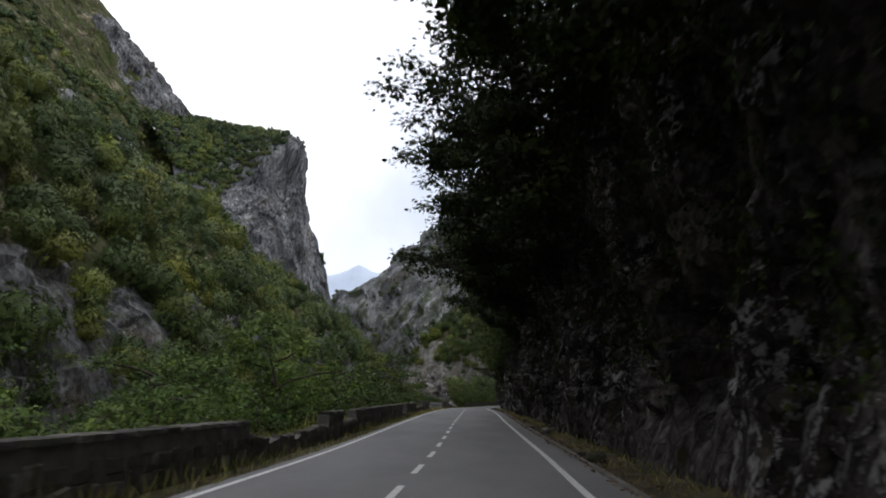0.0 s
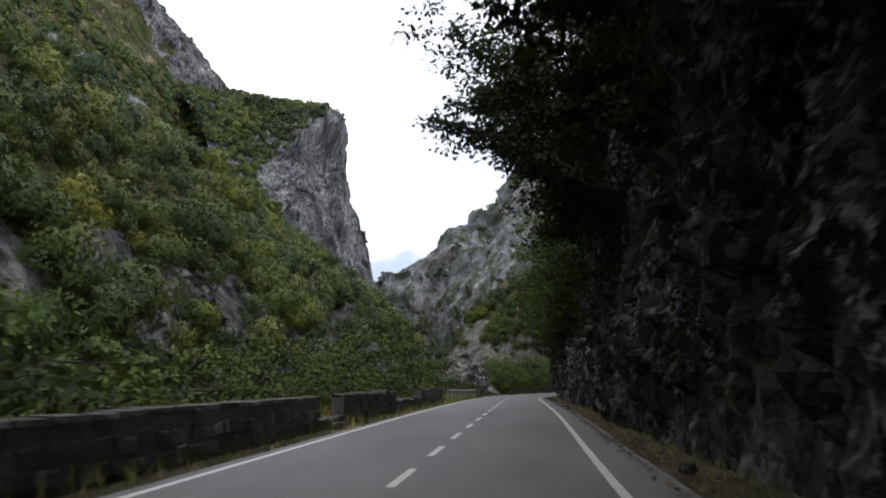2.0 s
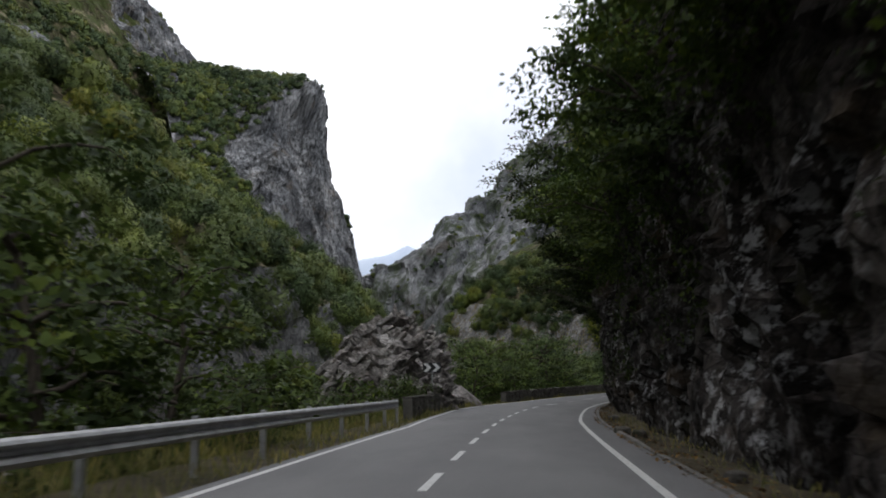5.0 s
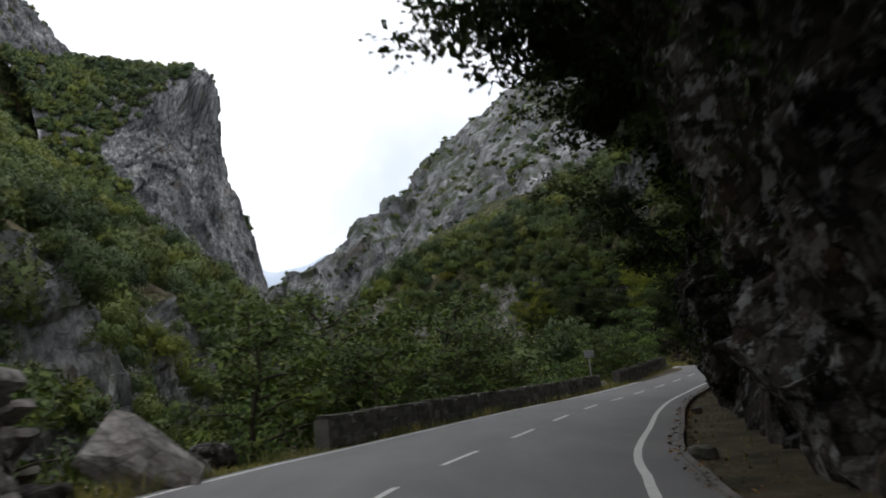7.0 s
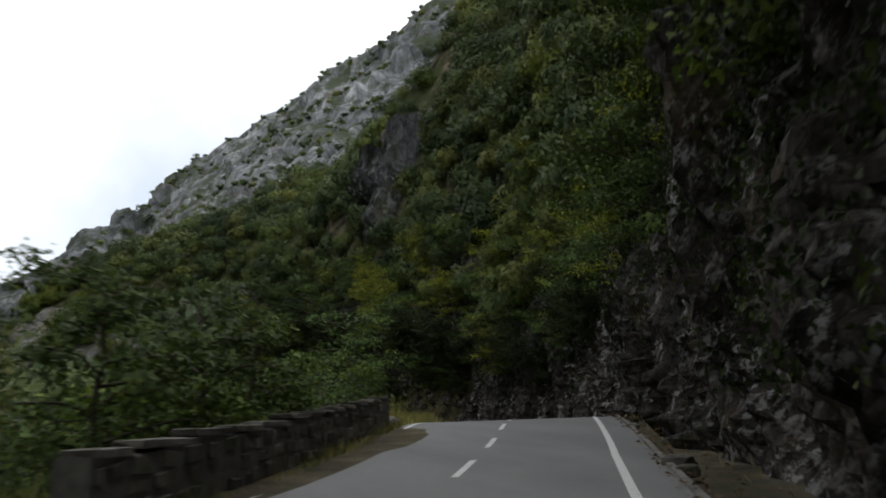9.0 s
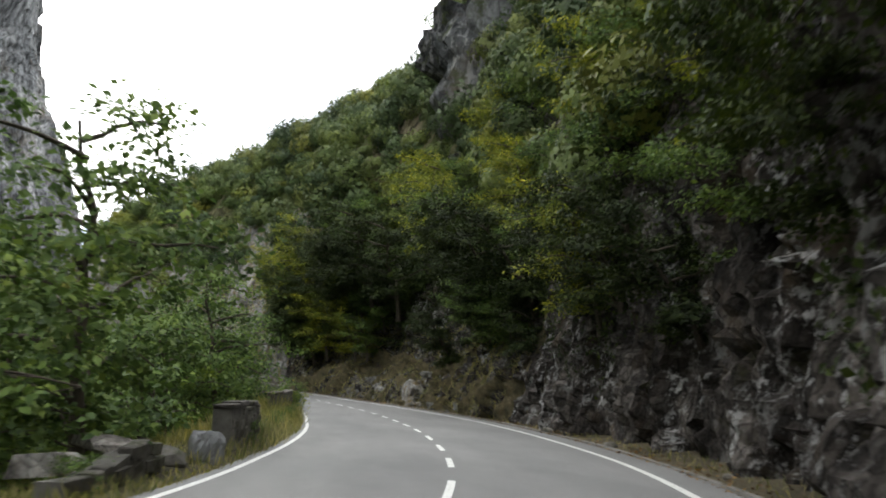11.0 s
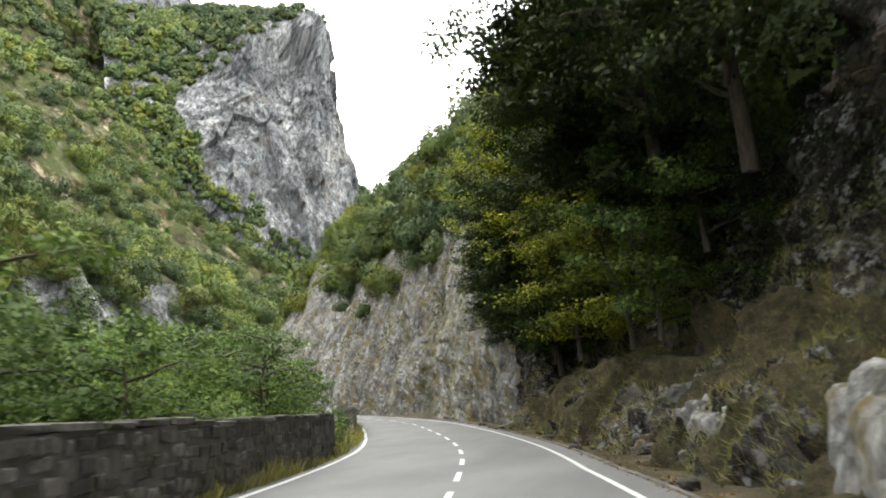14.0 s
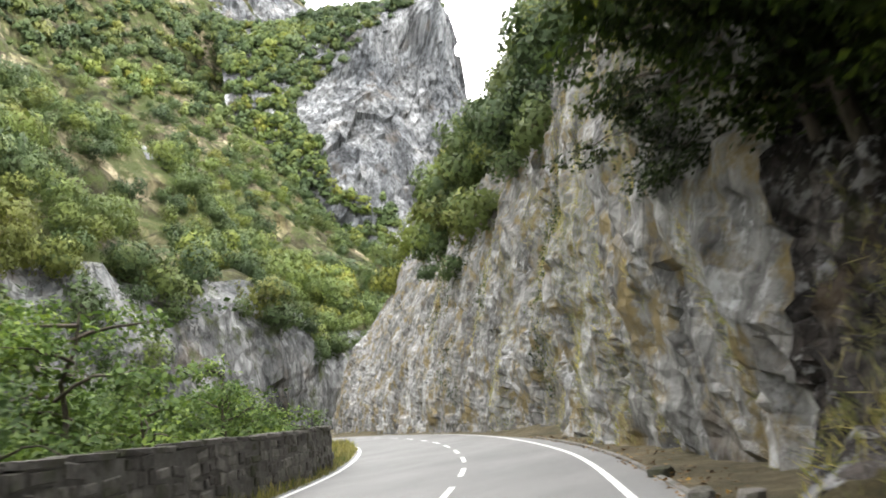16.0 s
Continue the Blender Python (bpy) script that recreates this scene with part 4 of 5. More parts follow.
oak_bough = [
    tree(213, 4.4, 2.3, 4200, 0.17, LEAF_DARK, 6.0, 0.25, 0.15, "oak bough reaching flat over the road, shade in its leaf colour"),
    tree(214, 5.0, 2.5, 4600, 0.17, LEAF_DARK, 5.4, 0.25, 0.15, "crooked oak stretching from the cliff over the road, shade in its leaf colour"),
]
bank_tree = [
    tree(221, 6.0, 3.0, 5200, 0.17, LEAF, 1.6, 0.12, 0.10, "green broadleaved tree growing out of the rocky bank"),
    tree(222, 7.5, 3.3, 5800, 0.17, LEAF_LIME, 2.0, 0.12, 0.12, "yellow-green lime tree leaning from the rocky bank"),
]
shrub = [
    tree(231, 2.6, 1.5, 1300, 0.14, LEAF, 0.0, 0.03, 0.035, "dense green roadside shrub", "shrub"),
    tree(232, 2.0, 1.4, 1200, 0.13, LEAF, 0.2, 0.03, 0.03, "low bramble shrub with mixed green leaves", "shrub"),
]
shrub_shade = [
    tree(234, 2.6, 1.5, 950, 0.17, LEAF_SHADE, 0.0, 0.03, 0.035, "dense green roadside shrub, shade in its leaf colour", "shrub"),
    tree(235, 2.0, 1.4, 850, 0.16, LEAF_SHADE, 0.2, 0.03, 0.03, "low bramble shrub behind the wall, shade in its leaf colour", "shrub"),
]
shrub_lime = [tree(233, 1.9, 1.3, 900, 0.15, LEAF_LIME, 0.0, 0.02, 0.025, "yellow-green weeds at the foot of the wall", "shrub")]
used = set()


def plant(kinds, k, y, off, h, turn, size, group):
    """Stand a tree beside the road; the first of a kind is moved, the others are copies."""
    # The gorge stretch takes the same plants with shade put into their leaves.
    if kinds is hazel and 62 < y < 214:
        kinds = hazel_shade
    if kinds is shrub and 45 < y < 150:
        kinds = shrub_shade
    ob = kinds[k % len(kinds)]
    heading = math.degrees(math.atan2(np.interp(y, dense[:, 1], -road_dir[:, 0]), np.interp(y, dense[:, 1], road_dir[:, 1])))
    p = lane(y, off, h)
    m = pose(*p, 0, 0, heading + turn)
    if ob.name in used:
        ob = copy_thing(ob, m)
    else:
        used.add(ob.name)
        ob.matrix_basis = m
    ob.scale = (size, size, size)
    tagged(ob, group=group)


def left_drop(off):
    return float(np.interp(off, gd, drop)) - 0.15


# left bank: shrubs behind the wall, then trees down to the river
r = np.random.default_rng(81)
y = 22.0
while y < 410:
    for lo, hi, kinds, chance, s0, s1 in ((-7.4, -5.9, shrub, 0.75, 0.8, 1.3), (-10.5, -8.0, shrub, 0.8, 1.1, 1.8), (-14.5, -10.5, hazel, 0.62, 0.8, 1.2), (-21, -15, hazel, 0.42, 1.1, 1.7)):
        off = r.uniform(lo, hi)
        yv = y + r.uniform(-1.5, 1.5)
        if r.uniform() < chance and not (150 < yv < 170 and off > -15) and not (218 < yv < 282 and off > -7.5) and not (296 < yv < 345 and off > -9) and not (18 < yv < 37 and off > -8.2):
            plant(kinds, int(r.integers(0, 9)), yv, off, left_drop(off), r.uniform(0, 360), r.uniform(s0, s1), "trees on the river bank" if kinds is hazel else "roadside shrubs")
    y += 4.6

for yv, off, s in ((273.8, -4.9, 0.62), (275.0, -4.75, 0.7), (276.3, -4.7, 0.6), (275.6, -5.6, 0.8), (146.2, -6.2, 0.85), (148.0, -6.3, 0.9), (149.6, -6.5, 0.8), (246.5, -5.2, 0.32), (249.0, -5.4, 0.36), (251.5, -5.1, 0.3), (254.5, -5.5, 0.4), (257.0, -5.2, 0.34), (260.5, -5.3, 0.38), (264.0, -5.1, 0.36), (268.0, -4.9, 0.34), (233.5, -5.1, 0.3), (243.0, -5.0, 0.3), (303.6, -4.5, 0.5), (305.4, -4.9, 0.6), (307.8, -5.2, 0.6)):
    plant(shrub, int(yv * 10) % 2, yv, off, -0.1, yv * 77 % 360, s, "roadside shrubs")

for yv, off, s in ((274.6, -4.6, 0.72), (276.2, -4.5, 0.75), (277.6, -4.4, 0.66), (278.9, -4.35, 0.55), (304.5, -4.6, 0.4), (311.8, -4.9, 0.5), (258.6, -5.2, 0.45), (247.5, -5.5, 0.4)):
    plant(shrub_lime, 0, yv, off, -0.1, yv * 53 % 360, s, "weeds by the walls")

# the big ones that stand out
for yv, off, k, s in ((118, -8.2, 1, 1.25), (126, -9.5, 1, 1.1), (41, -8.6, 2, 1.5), (58, -13, 1, 1.1), (239.5, -7.7, 1, 1.15), (234, -8.6, 0, 1.05), (243, -10.5, 0, 1.3), (252, -9.5, 2, 1.3), (176, -9.0, 1, 1.0), (212, -8.0, 2, 0.8), (346, -9.0, 0, 0.8), (312, -12, 1, 1.2), (318, -15, 1, 1.45), (322, -12.5, 0, 1.35), (328, -12, 1, 1.25), (334, -14, 1, 1.45), (340, -12, 0, 1.3), (326, -17, 1, 1.6), (306, -11, 0, 1.2), (168, -8.2, 0, 1.0), (173, -7.6, 2, 1.1), (178, -8.0, 0, 0.95), (183, -7.6, 2, 1.1), (188, -8.0, 0, 0.9), (200.5, -6.2, 0, 0.72), (204.5, -6.4, 2, 0.9), (208.5, -6.8, 0, 0.75)):
    plant(hazel, k, yv, off, left_drop(off), r.uniform(0, 360), s, "trees on the river bank")

for yv in np.arange(254, 350, 5.0):
    off = -r.uniform(7.4, 9.6)
    plant(hazel, int(r.integers(0, 3)), yv, off, left_drop(off), r.uniform(0, 360), r.uniform(0.75, 1.1) if yv < 296 else r.uniform(0.75, 0.95), "trees on the river bank")

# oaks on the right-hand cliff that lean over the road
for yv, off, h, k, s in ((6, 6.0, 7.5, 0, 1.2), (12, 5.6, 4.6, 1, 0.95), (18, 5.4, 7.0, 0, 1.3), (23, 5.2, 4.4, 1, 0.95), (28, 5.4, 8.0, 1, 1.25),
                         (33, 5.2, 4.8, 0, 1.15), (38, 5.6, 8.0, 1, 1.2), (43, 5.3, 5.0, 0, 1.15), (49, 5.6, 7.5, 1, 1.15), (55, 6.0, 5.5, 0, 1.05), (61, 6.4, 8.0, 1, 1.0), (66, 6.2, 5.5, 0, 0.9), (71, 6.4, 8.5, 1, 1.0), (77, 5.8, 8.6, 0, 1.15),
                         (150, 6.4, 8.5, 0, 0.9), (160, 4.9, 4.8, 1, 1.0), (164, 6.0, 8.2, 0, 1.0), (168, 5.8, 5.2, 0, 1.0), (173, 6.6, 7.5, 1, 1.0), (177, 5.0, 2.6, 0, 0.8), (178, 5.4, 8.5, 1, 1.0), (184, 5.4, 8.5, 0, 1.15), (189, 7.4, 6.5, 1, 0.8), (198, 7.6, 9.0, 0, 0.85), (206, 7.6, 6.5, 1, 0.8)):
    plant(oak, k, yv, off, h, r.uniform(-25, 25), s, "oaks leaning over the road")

for yv, off, h, k, s in ((82, 7.0, 8.0, 0, 1.0), (88, 7.4, 9.0, 1, 1.1), (94, 7.4, 6.5, 0, 1.0), (99, 7.6, 9.0, 1, 1.1), (105, 7.8, 7.0, 1, 1.0), (111, 7.8, 9.5, 0, 1.0), (117, 7.8, 7.0, 1, 1.0), (123, 7.6, 9.0, 0, 1.0), (129, 7.4, 7.0, 1, 0.95), (135, 7.2, 9.5, 0, 0.95), (141, 7.0, 8.5, 1, 0.9), (97, 9.5, 15, 1, 1.2), (108, 9.5, 16, 1, 1.2), (120, 9.5, 15, 1, 1.2), (132, 9.0, 15, 0, 1.1)):
    plant(bank_tree, k, yv, off, h, r.uniform(-40, 40), s, "trees on the rocky bank")

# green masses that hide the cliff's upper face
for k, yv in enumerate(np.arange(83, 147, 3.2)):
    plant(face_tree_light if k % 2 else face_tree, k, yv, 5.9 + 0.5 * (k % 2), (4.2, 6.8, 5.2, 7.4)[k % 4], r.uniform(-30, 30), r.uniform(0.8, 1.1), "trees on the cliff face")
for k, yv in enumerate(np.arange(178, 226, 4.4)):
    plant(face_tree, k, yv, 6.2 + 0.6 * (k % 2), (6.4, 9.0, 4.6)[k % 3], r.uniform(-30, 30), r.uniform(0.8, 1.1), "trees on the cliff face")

for k, (yv, off, h, size) in enumerate(((317.5, 6.4, 3.6, 0.8), (320, 6.2, 6.0, 0.9), (322.5, 6.0, 4.6, 0.8), (324, 6.2, 7.6, 0.9), (318, 6.6, 8.4, 1.0), (314, 6.8, 5.2, 0.9), (326.5, 6.4, 8.8, 0.8))):
    plant(face_tree, k, yv, off, h, r.uniform(-30, 30), size, "trees on the cliff face")

# Dark-leaved oaks added here in place of near-black shade on the bank.
for k, yv in enumerate(np.arange(229, 282, 6.4)):
    plant(oak, k, yv, 6.3 if yv < 252 else 7.3, (3.0, 4.4, 2.2)[k % 3], r.uniform(-25, 25), r.uniform(0.50, 0.66), "oaks leaning over the road")

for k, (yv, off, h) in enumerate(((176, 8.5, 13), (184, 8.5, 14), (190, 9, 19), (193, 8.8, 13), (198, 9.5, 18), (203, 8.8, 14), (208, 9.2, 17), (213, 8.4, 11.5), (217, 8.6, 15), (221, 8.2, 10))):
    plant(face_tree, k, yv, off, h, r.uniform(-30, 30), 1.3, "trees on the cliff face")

# After the first two, dark leaves that fill near-black shade by the road.
for yv, off, h, k, size in ((300, 6.4, 8.5, 1, 1.05), (303.5, 6.8, 7.0, 0, 1.0), (226, 5.9, 2.4, 0, 0.55), (228.5, 6.0, 4.6, 1, 0.55), (232, 6.1, 2.0, 0, 0.5), (266, 6.8, 3.8, 0, 0.62), (271, 7.0, 4.4, 1, 0.6), (269.5, 6.8, 6.6, 0, 0.8), (276, 6.7, 7.4, 1, 0.7)):
    plant(oak, k, yv, off, h, r.uniform(-10, 10), size, "oaks leaning over the road")

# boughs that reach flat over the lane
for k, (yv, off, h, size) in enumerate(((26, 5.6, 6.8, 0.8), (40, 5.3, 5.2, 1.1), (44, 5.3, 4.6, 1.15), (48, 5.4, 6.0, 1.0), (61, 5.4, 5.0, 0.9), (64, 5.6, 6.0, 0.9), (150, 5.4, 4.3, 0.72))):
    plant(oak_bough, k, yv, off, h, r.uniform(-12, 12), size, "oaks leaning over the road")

# trees and bushes out of the bank along the second bend
for yv in np.arange(212, 352, 4.2):
    for off, h, chance in ((6.3, 3.4, 0.6 if yv < 268 else 0.3), (7.8, 6.0, 0.8), (9.6, 10.5, 0.7), (12.5, 17, 0.5)):
        if r.uniform() < chance and not (yv > 322 and h < 14) and not (278 < yv < 298 and h < 8):
            # Plain green in place of lime here: the bank's shade as leaf colour.
            shaded = 258 < yv < 272 and h < 8
            plant(bank_tree, 0 if shaded else int(r.integers(0, 2)), yv + r.uniform(-1.5, 1.5), off + r.uniform(-0.4, 0.6), h, r.uniform(-40, 40), r.uniform(0.7, 1.1) * (0.75 if shaded else 1.0), "trees on the rocky bank")
for yv, off, h, k, s, kinds in ((262, 7.0, 4.5, 0, 0.85, oak), (272, 7.4, 5.0, 0, 0.85, oak), (276, 7.2, 8.5, 0, 1.15, bank_tree), (283, 8.4, 10.5, 1, 1.2, bank_tree), (289, 9.0, 11.0, 1, 1.1, bank_tree), (295, 7.4, 7.0, 1, 1.0, oak), (303, 7.8, 7.0, 0, 1.1, oak), (311, 7.4, 7.4, 1, 0.95, oak), (70, 5.6, 6.5, 0, 1.15, oak), (75, 5.8, 5.6, 1, 1.0, oak), (157, 5.8, 6.5, 0, 1.15, oak), (170, 5.2, 6.0, 1, 1.0, oak)):
    plant(kinds, k, yv, off, h, r.uniform(-15, 15), s, "oaks leaning over the road" if kinds is oak else "trees on the rocky bank")
for yv, off, h, k, s in ((321, 6.6, 5.2, 0, 0.8), (323.5, 6.7, 7.2, 1, 0.75), (326.5, 6.9, 9.0, 0, 0.8), (319, 6.7, 3.4, 0, 0.7), (316, 6.8, 6.5, 0, 0.95), (309, 7.0, 7.0, 1, 0.9), (301, 7.5, 8.0, 0, 0.95), (318, 6.8, 2.8, 1, 0.7), (322, 6.4, 4.2, 0, 0.75), (320, 7.5, 12, 0, 0.8), (326, 5.8, 4.0, 1, 0.5)):
    plant(oak, k, yv, off, h, r.uniform(-25, 25), s, "oaks leaning over the road")
for yv, off, h, k, s in ((319, 6.4, 9.0, 1, 1.1), (323, 6.2, 7.0, 1, 1.0), (325, 6.4, 10.5, 1, 1.1), (328, 6.6, 8.5, 1, 0.95), (331, 6.6, 11.0, 1, 1.0), (334, 7.4, 12.5, 0, 0.95), (327, 8.0, 14, 1, 1.1)):
    plant(bank_tree, k, yv, off, h, r.uniform(-25, 25), s, "trees on the rocky bank")



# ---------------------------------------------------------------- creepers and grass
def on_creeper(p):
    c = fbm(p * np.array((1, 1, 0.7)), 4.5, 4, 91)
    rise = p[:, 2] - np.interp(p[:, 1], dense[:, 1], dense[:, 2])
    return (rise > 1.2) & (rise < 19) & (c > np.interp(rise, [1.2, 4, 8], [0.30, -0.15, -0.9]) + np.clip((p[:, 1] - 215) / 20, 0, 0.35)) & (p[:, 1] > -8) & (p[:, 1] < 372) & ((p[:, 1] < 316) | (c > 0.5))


# Dense leaf cover keeps the cliff dark; its shadow is in the leaf colour.
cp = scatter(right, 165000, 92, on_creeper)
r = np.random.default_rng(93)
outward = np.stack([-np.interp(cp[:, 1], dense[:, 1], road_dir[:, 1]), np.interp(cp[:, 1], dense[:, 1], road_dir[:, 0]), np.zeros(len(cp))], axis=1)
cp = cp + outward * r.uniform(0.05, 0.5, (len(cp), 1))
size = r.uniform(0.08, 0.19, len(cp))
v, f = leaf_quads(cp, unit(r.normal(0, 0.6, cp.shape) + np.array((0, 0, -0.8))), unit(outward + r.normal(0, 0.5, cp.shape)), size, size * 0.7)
tagged(new("ivy", fast_mesh("ivy", v, f, LEAF_DARK)), "ivy and creepers hanging on the cliff, shade in their leaf colour", "ivy", kind="stuff")


def blades(name, y, off, h, length, width, mat, label, tall=0.35, seed=5):
    r = np.random.default_rng(seed)
    p = lane(y, off, h)
    axis = unit(np.array((0, 0, 1.0)) + r.normal(0, tall, p.shape))
    nrm = unit(r.normal(size=p.shape))
    v, f = leaf_quads(p + axis * length[:, None] * 0.45, axis, nrm, length, width, 0.05)
    return tagged(new(name, fast_mesh(name, v, f, mat)), label, "grass", kind="stuff")


r = np.random.default_rng(94)
n_ = 92000
gy_ = np.concatenate([r.uniform(-4, 222, n_ // 2), r.uniform(218, 360, n_ // 2)])
tuft = fbm(np.stack([gy_, 0 * gy_, 0 * gy_], axis=1), 2.5, 3, 95)
in_bend = np.maximum(np.clip((gy_ - 222) / 8, 0, 1) * np.clip((282 - gy_) / 8, 0, 1), np.clip((gy_ - 300) / 4, 0, 1) * np.clip((318 - gy_) / 4, 0, 1))
go_ = edge_left(gy_) - 0.22 - r.uniform(0, 1, n_) ** 1.3 * (1.1 + 2.3 * in_bend)
behind = r.uniform(size=n_) < 0.42
go_ = np.where(behind, edge_left(gy_) - r.uniform(1.4, 4.6, n_), go_)
stay = (gy_ > 140) | behind | (r.uniform(size=n_) < 0.22)
gh_ = np.interp(go_, gd, drop)
gh_ = gh_ + np.interp(go_, [-8, -6.4, -5.4, -4.7, -4.4], [0, 0.5, 0.5, 0.12, 0]) * np.clip((gy_ - 236) / 6, 0, 1) * np.clip((277 - gy_) / 4, 0, 1)
gl_ = r.uniform(0.14, 0.42, n_) * (1 + 0.8 * in_bend * (gy_ > 248) + 1.1 * behind * ((gy_ < 226) | (gy_ > 248))) * np.clip(1 + tuft * 0.7, 0.4, 1.8)
blades("grass_by_the_wall", gy_[stay], go_[stay], gh_[stay], gl_[stay], r.uniform(0.012, 0.03, stay.sum()), GRASS, "long dry and green grass along the verge")
n_ = 5500
gy_ = r.uniform(-4, 262, n_)
gy_ = np.where((gy_ > 140) & (gy_ < 212) & (r.uniform(size=n_) < 0.8), gy_ - 140, gy_)
go_ = edge_right(gy_) + 1.05 + r.uniform(0, 1, n_) ** 0.8 * 1.1
blades("grass_under_the_cliff", gy_, go_, -0.03, r.uniform(0.08, 0.24, n_), r.uniform(0.010, 0.022, n_), GRASS, "thin dry grass at the cliff's foot", 0.45, 6)


def on_bank(p):
    rise = p[:, 2] - np.interp(p[:, 1], dense[:, 1], dense[:, 2])
    low_bank = (rise < 6.5) & (p[:, 1] > 262) & (p[:, 1] < 324) & (fbm(p, 2.2, 3, 101) > -0.55)
    stain = (rise < 15) & (p[:, 1] > 324) & (p[:, 1] < 372) & (fbm(p * np.array((1, 1, 0.25)), 3.2, 3, 102) > 0.22)
    return low_bank | stain


gp = scatter(right, 135000, 103, on_bank)
axis = unit(np.array((-0.35, 0, 0.75)) + r.normal(0, 0.5, gp.shape))
long = r.uniform(0.12, 0.40, len(gp))
v, f = leaf_quads(gp + axis * long[:, None] * 0.4, axis, unit(r.normal(size=gp.shape)), long, r.uniform(0.008, 0.017, len(gp)), 0.05)
tagged(new("bank_grass", fast_mesh("bank_grass", v, f, GRASS)), "tufts of dry yellow grass on the earth bank and cliff", "grass", kind="stuff")

LITTER = leaf_material("fallen_brown_leaves", (0.06, 0.035, 0.018), (0.14, 0.08, 0.035), (0.27, 0.17, 0.07), 0.8, 0.1)
n_ = 9000
fy_ = r.uniform(-4, 345, n_)
fo_ = edge_right(fy_) + 0.55 + np.abs(r.normal(0, 0.55, n_))
fp = lane(fy_, fo_, 0.02 + r.uniform(0, 0.03, n_))
size = r.uniform(0.05, 0.12, n_)
v, f = leaf_quads(fp, unit(r.normal(size=fp.shape) * np.array((1, 1, 0.2))), unit(np.array((0, 0, 1.0)) + r.normal(0, 0.3, fp.shape)), size, size * 0.7)
tagged(new("fallen_leaves", fast_mesh("fallen_leaves", v, f, LITTER)), "brown fallen leaves along the road's edge", "leaves", kind="stuff")


# ---------------------------------------------------------------- stones, walls, rocks
def stone_mesh(seed, chamfer=0.22):
    """A rough block one metre in size, x long, y deep, z high, bevelled on all sides."""
    r = np.random.default_rng(seed)
    bm = bmesh.new()
    bmesh.ops.create_cube(bm, size=1.0)
    bmesh.ops.bevel(bm, geom=bm.edges[:], offset=chamfer * 0.5, segments=1, affect="EDGES")
    for vert in bm.verts:
        vert.co += Vector(r.normal(0, 0.035, 3))
    me = bpy.data.meshes.new("stone")
    bm.to_mesh(me)
    bm.free()
    me.materials.append(STONE)
    return me


STONES = [stone_mesh(300 + k) for k in range(8)]


def road_pose(y, off, h, turn=0.0):
    heading = math.degrees(math.atan2(np.interp(y, dense[:, 1], -road_dir[:, 0]), np.interp(y, dense[:, 1], road_dir[:, 1])))
    return pose(*lane(y, off, h), 0, 0, heading + 90 + turn)


def rubble_wall(y0, y1, off, height, label, ragged=0.05, seed=1, thick=0.42, coping=True, course=0.27):
    """A parapet: mortar core, stones on the road side in courses, coping slabs on top. off: its road face, height: a number or a function of y."""
    r = np.random.default_rng(seed)
    top = height if callable(height) else (lambda q: np.full(np.shape(q), float(height)))
    wall = tagged(new("parapet_wall"), label, "wall", "roadside parapet walls")
    n = max(3, int((y1 - y0) / 0.6))
    q = np.linspace(y0, y1, n)
    hh = top(q) - (0.12 if coping else 0.03) + r.normal(0, ragged, n)
    o = off(q) if callable(off) else np.full(n, off)
    bottom = -0.5
    core_top = hh if coping else np.maximum(hh - 0.16, 0.08)
    ring = np.stack([lane(q, o, bottom), lane(q, o, core_top), lane(q, o - thick, core_top), lane(q, o - thick, bottom - 1.5)], axis=1)
    faces = list(map(tuple, grid_faces(n, 4)))
    faces += [(0, 1, 2, 3), ((n - 1) * 4 + 3, (n - 1) * 4 + 2, (n - 1) * 4 + 1, (n - 1) * 4)]
    me = bpy.data.meshes.new("core")
    me.from_pydata([tuple(p) for p in ring.reshape(-1, 3)], [], faces)
    me.materials.append(MORTAR)
    mesh_part("core", me, wall)
    rows = int(np.max(hh) / course) + 1
    for k in range(rows):
        yv = y0 + r.uniform(0, 0.3)
        while yv < y1 - 0.12:
            w = r.uniform(0.2, 0.72)
            zc = k * course + course * 0.5 + r.normal(0, 0.03)
            if zc + course * 0.45 < np.interp(yv, q, hh) + 0.04:
                ob = new("stone", STONES[int(r.integers(8))])
                at = float(np.interp(yv + w / 2, q, o))
                ob.matrix_basis = road_pose(yv + w / 2, at - 0.118 + r.uniform(-0.015, 0.03), zc, r.normal(0, 3.0)) @ Matrix.Rotation(r.normal(0, 0.07), 4, 'Y') @ Matrix.Diagonal((w * r.uniform(0.8, 0.98), 0.26, course * r.uniform(0.6, 1.02), 1))
                ob.parent = wall
            yv += w
    if coping:
        yv = y0
        while yv < y1 - 0.1:
            w = min(r.uniform(0.7, 1.3), y1 - yv)
            ob = new("coping_stone", STONES[int(r.integers(8))])
            at = float(np.interp(yv + w / 2, q, o))
            ob.matrix_basis = road_pose(yv + w / 2, at - thick / 2, float(np.interp(yv + w / 2, q, hh)) + 0.055, r.normal(0, 1.0)) @ Matrix.Diagonal((w * 0.985, thick + 0.06, 0.11, 1))
            ob.parent = wall
            yv += w
    return wall


def beside(gap):
    return lambda q: edge_left(q) - gap


rubble_wall(-8, 19.4, -4.05, 0.97, "dark stone parapet wall with pale coping", 0.01, 400, course=0.31)
rubble_wall(19.4, 30, -4.05, lambda q: 0.56 + 0.03 * np.round(1.6 * np.sin(np.asarray(q) * 2.3 + np.sin(np.asarray(q) * 5))), "crumbling dark parapet wall without coping", 0.025, 414, coping=False)
rubble_wall(30, 33.3, -4.05, 1.0, "standing block of a broken parapet wall", 0.02, 415)
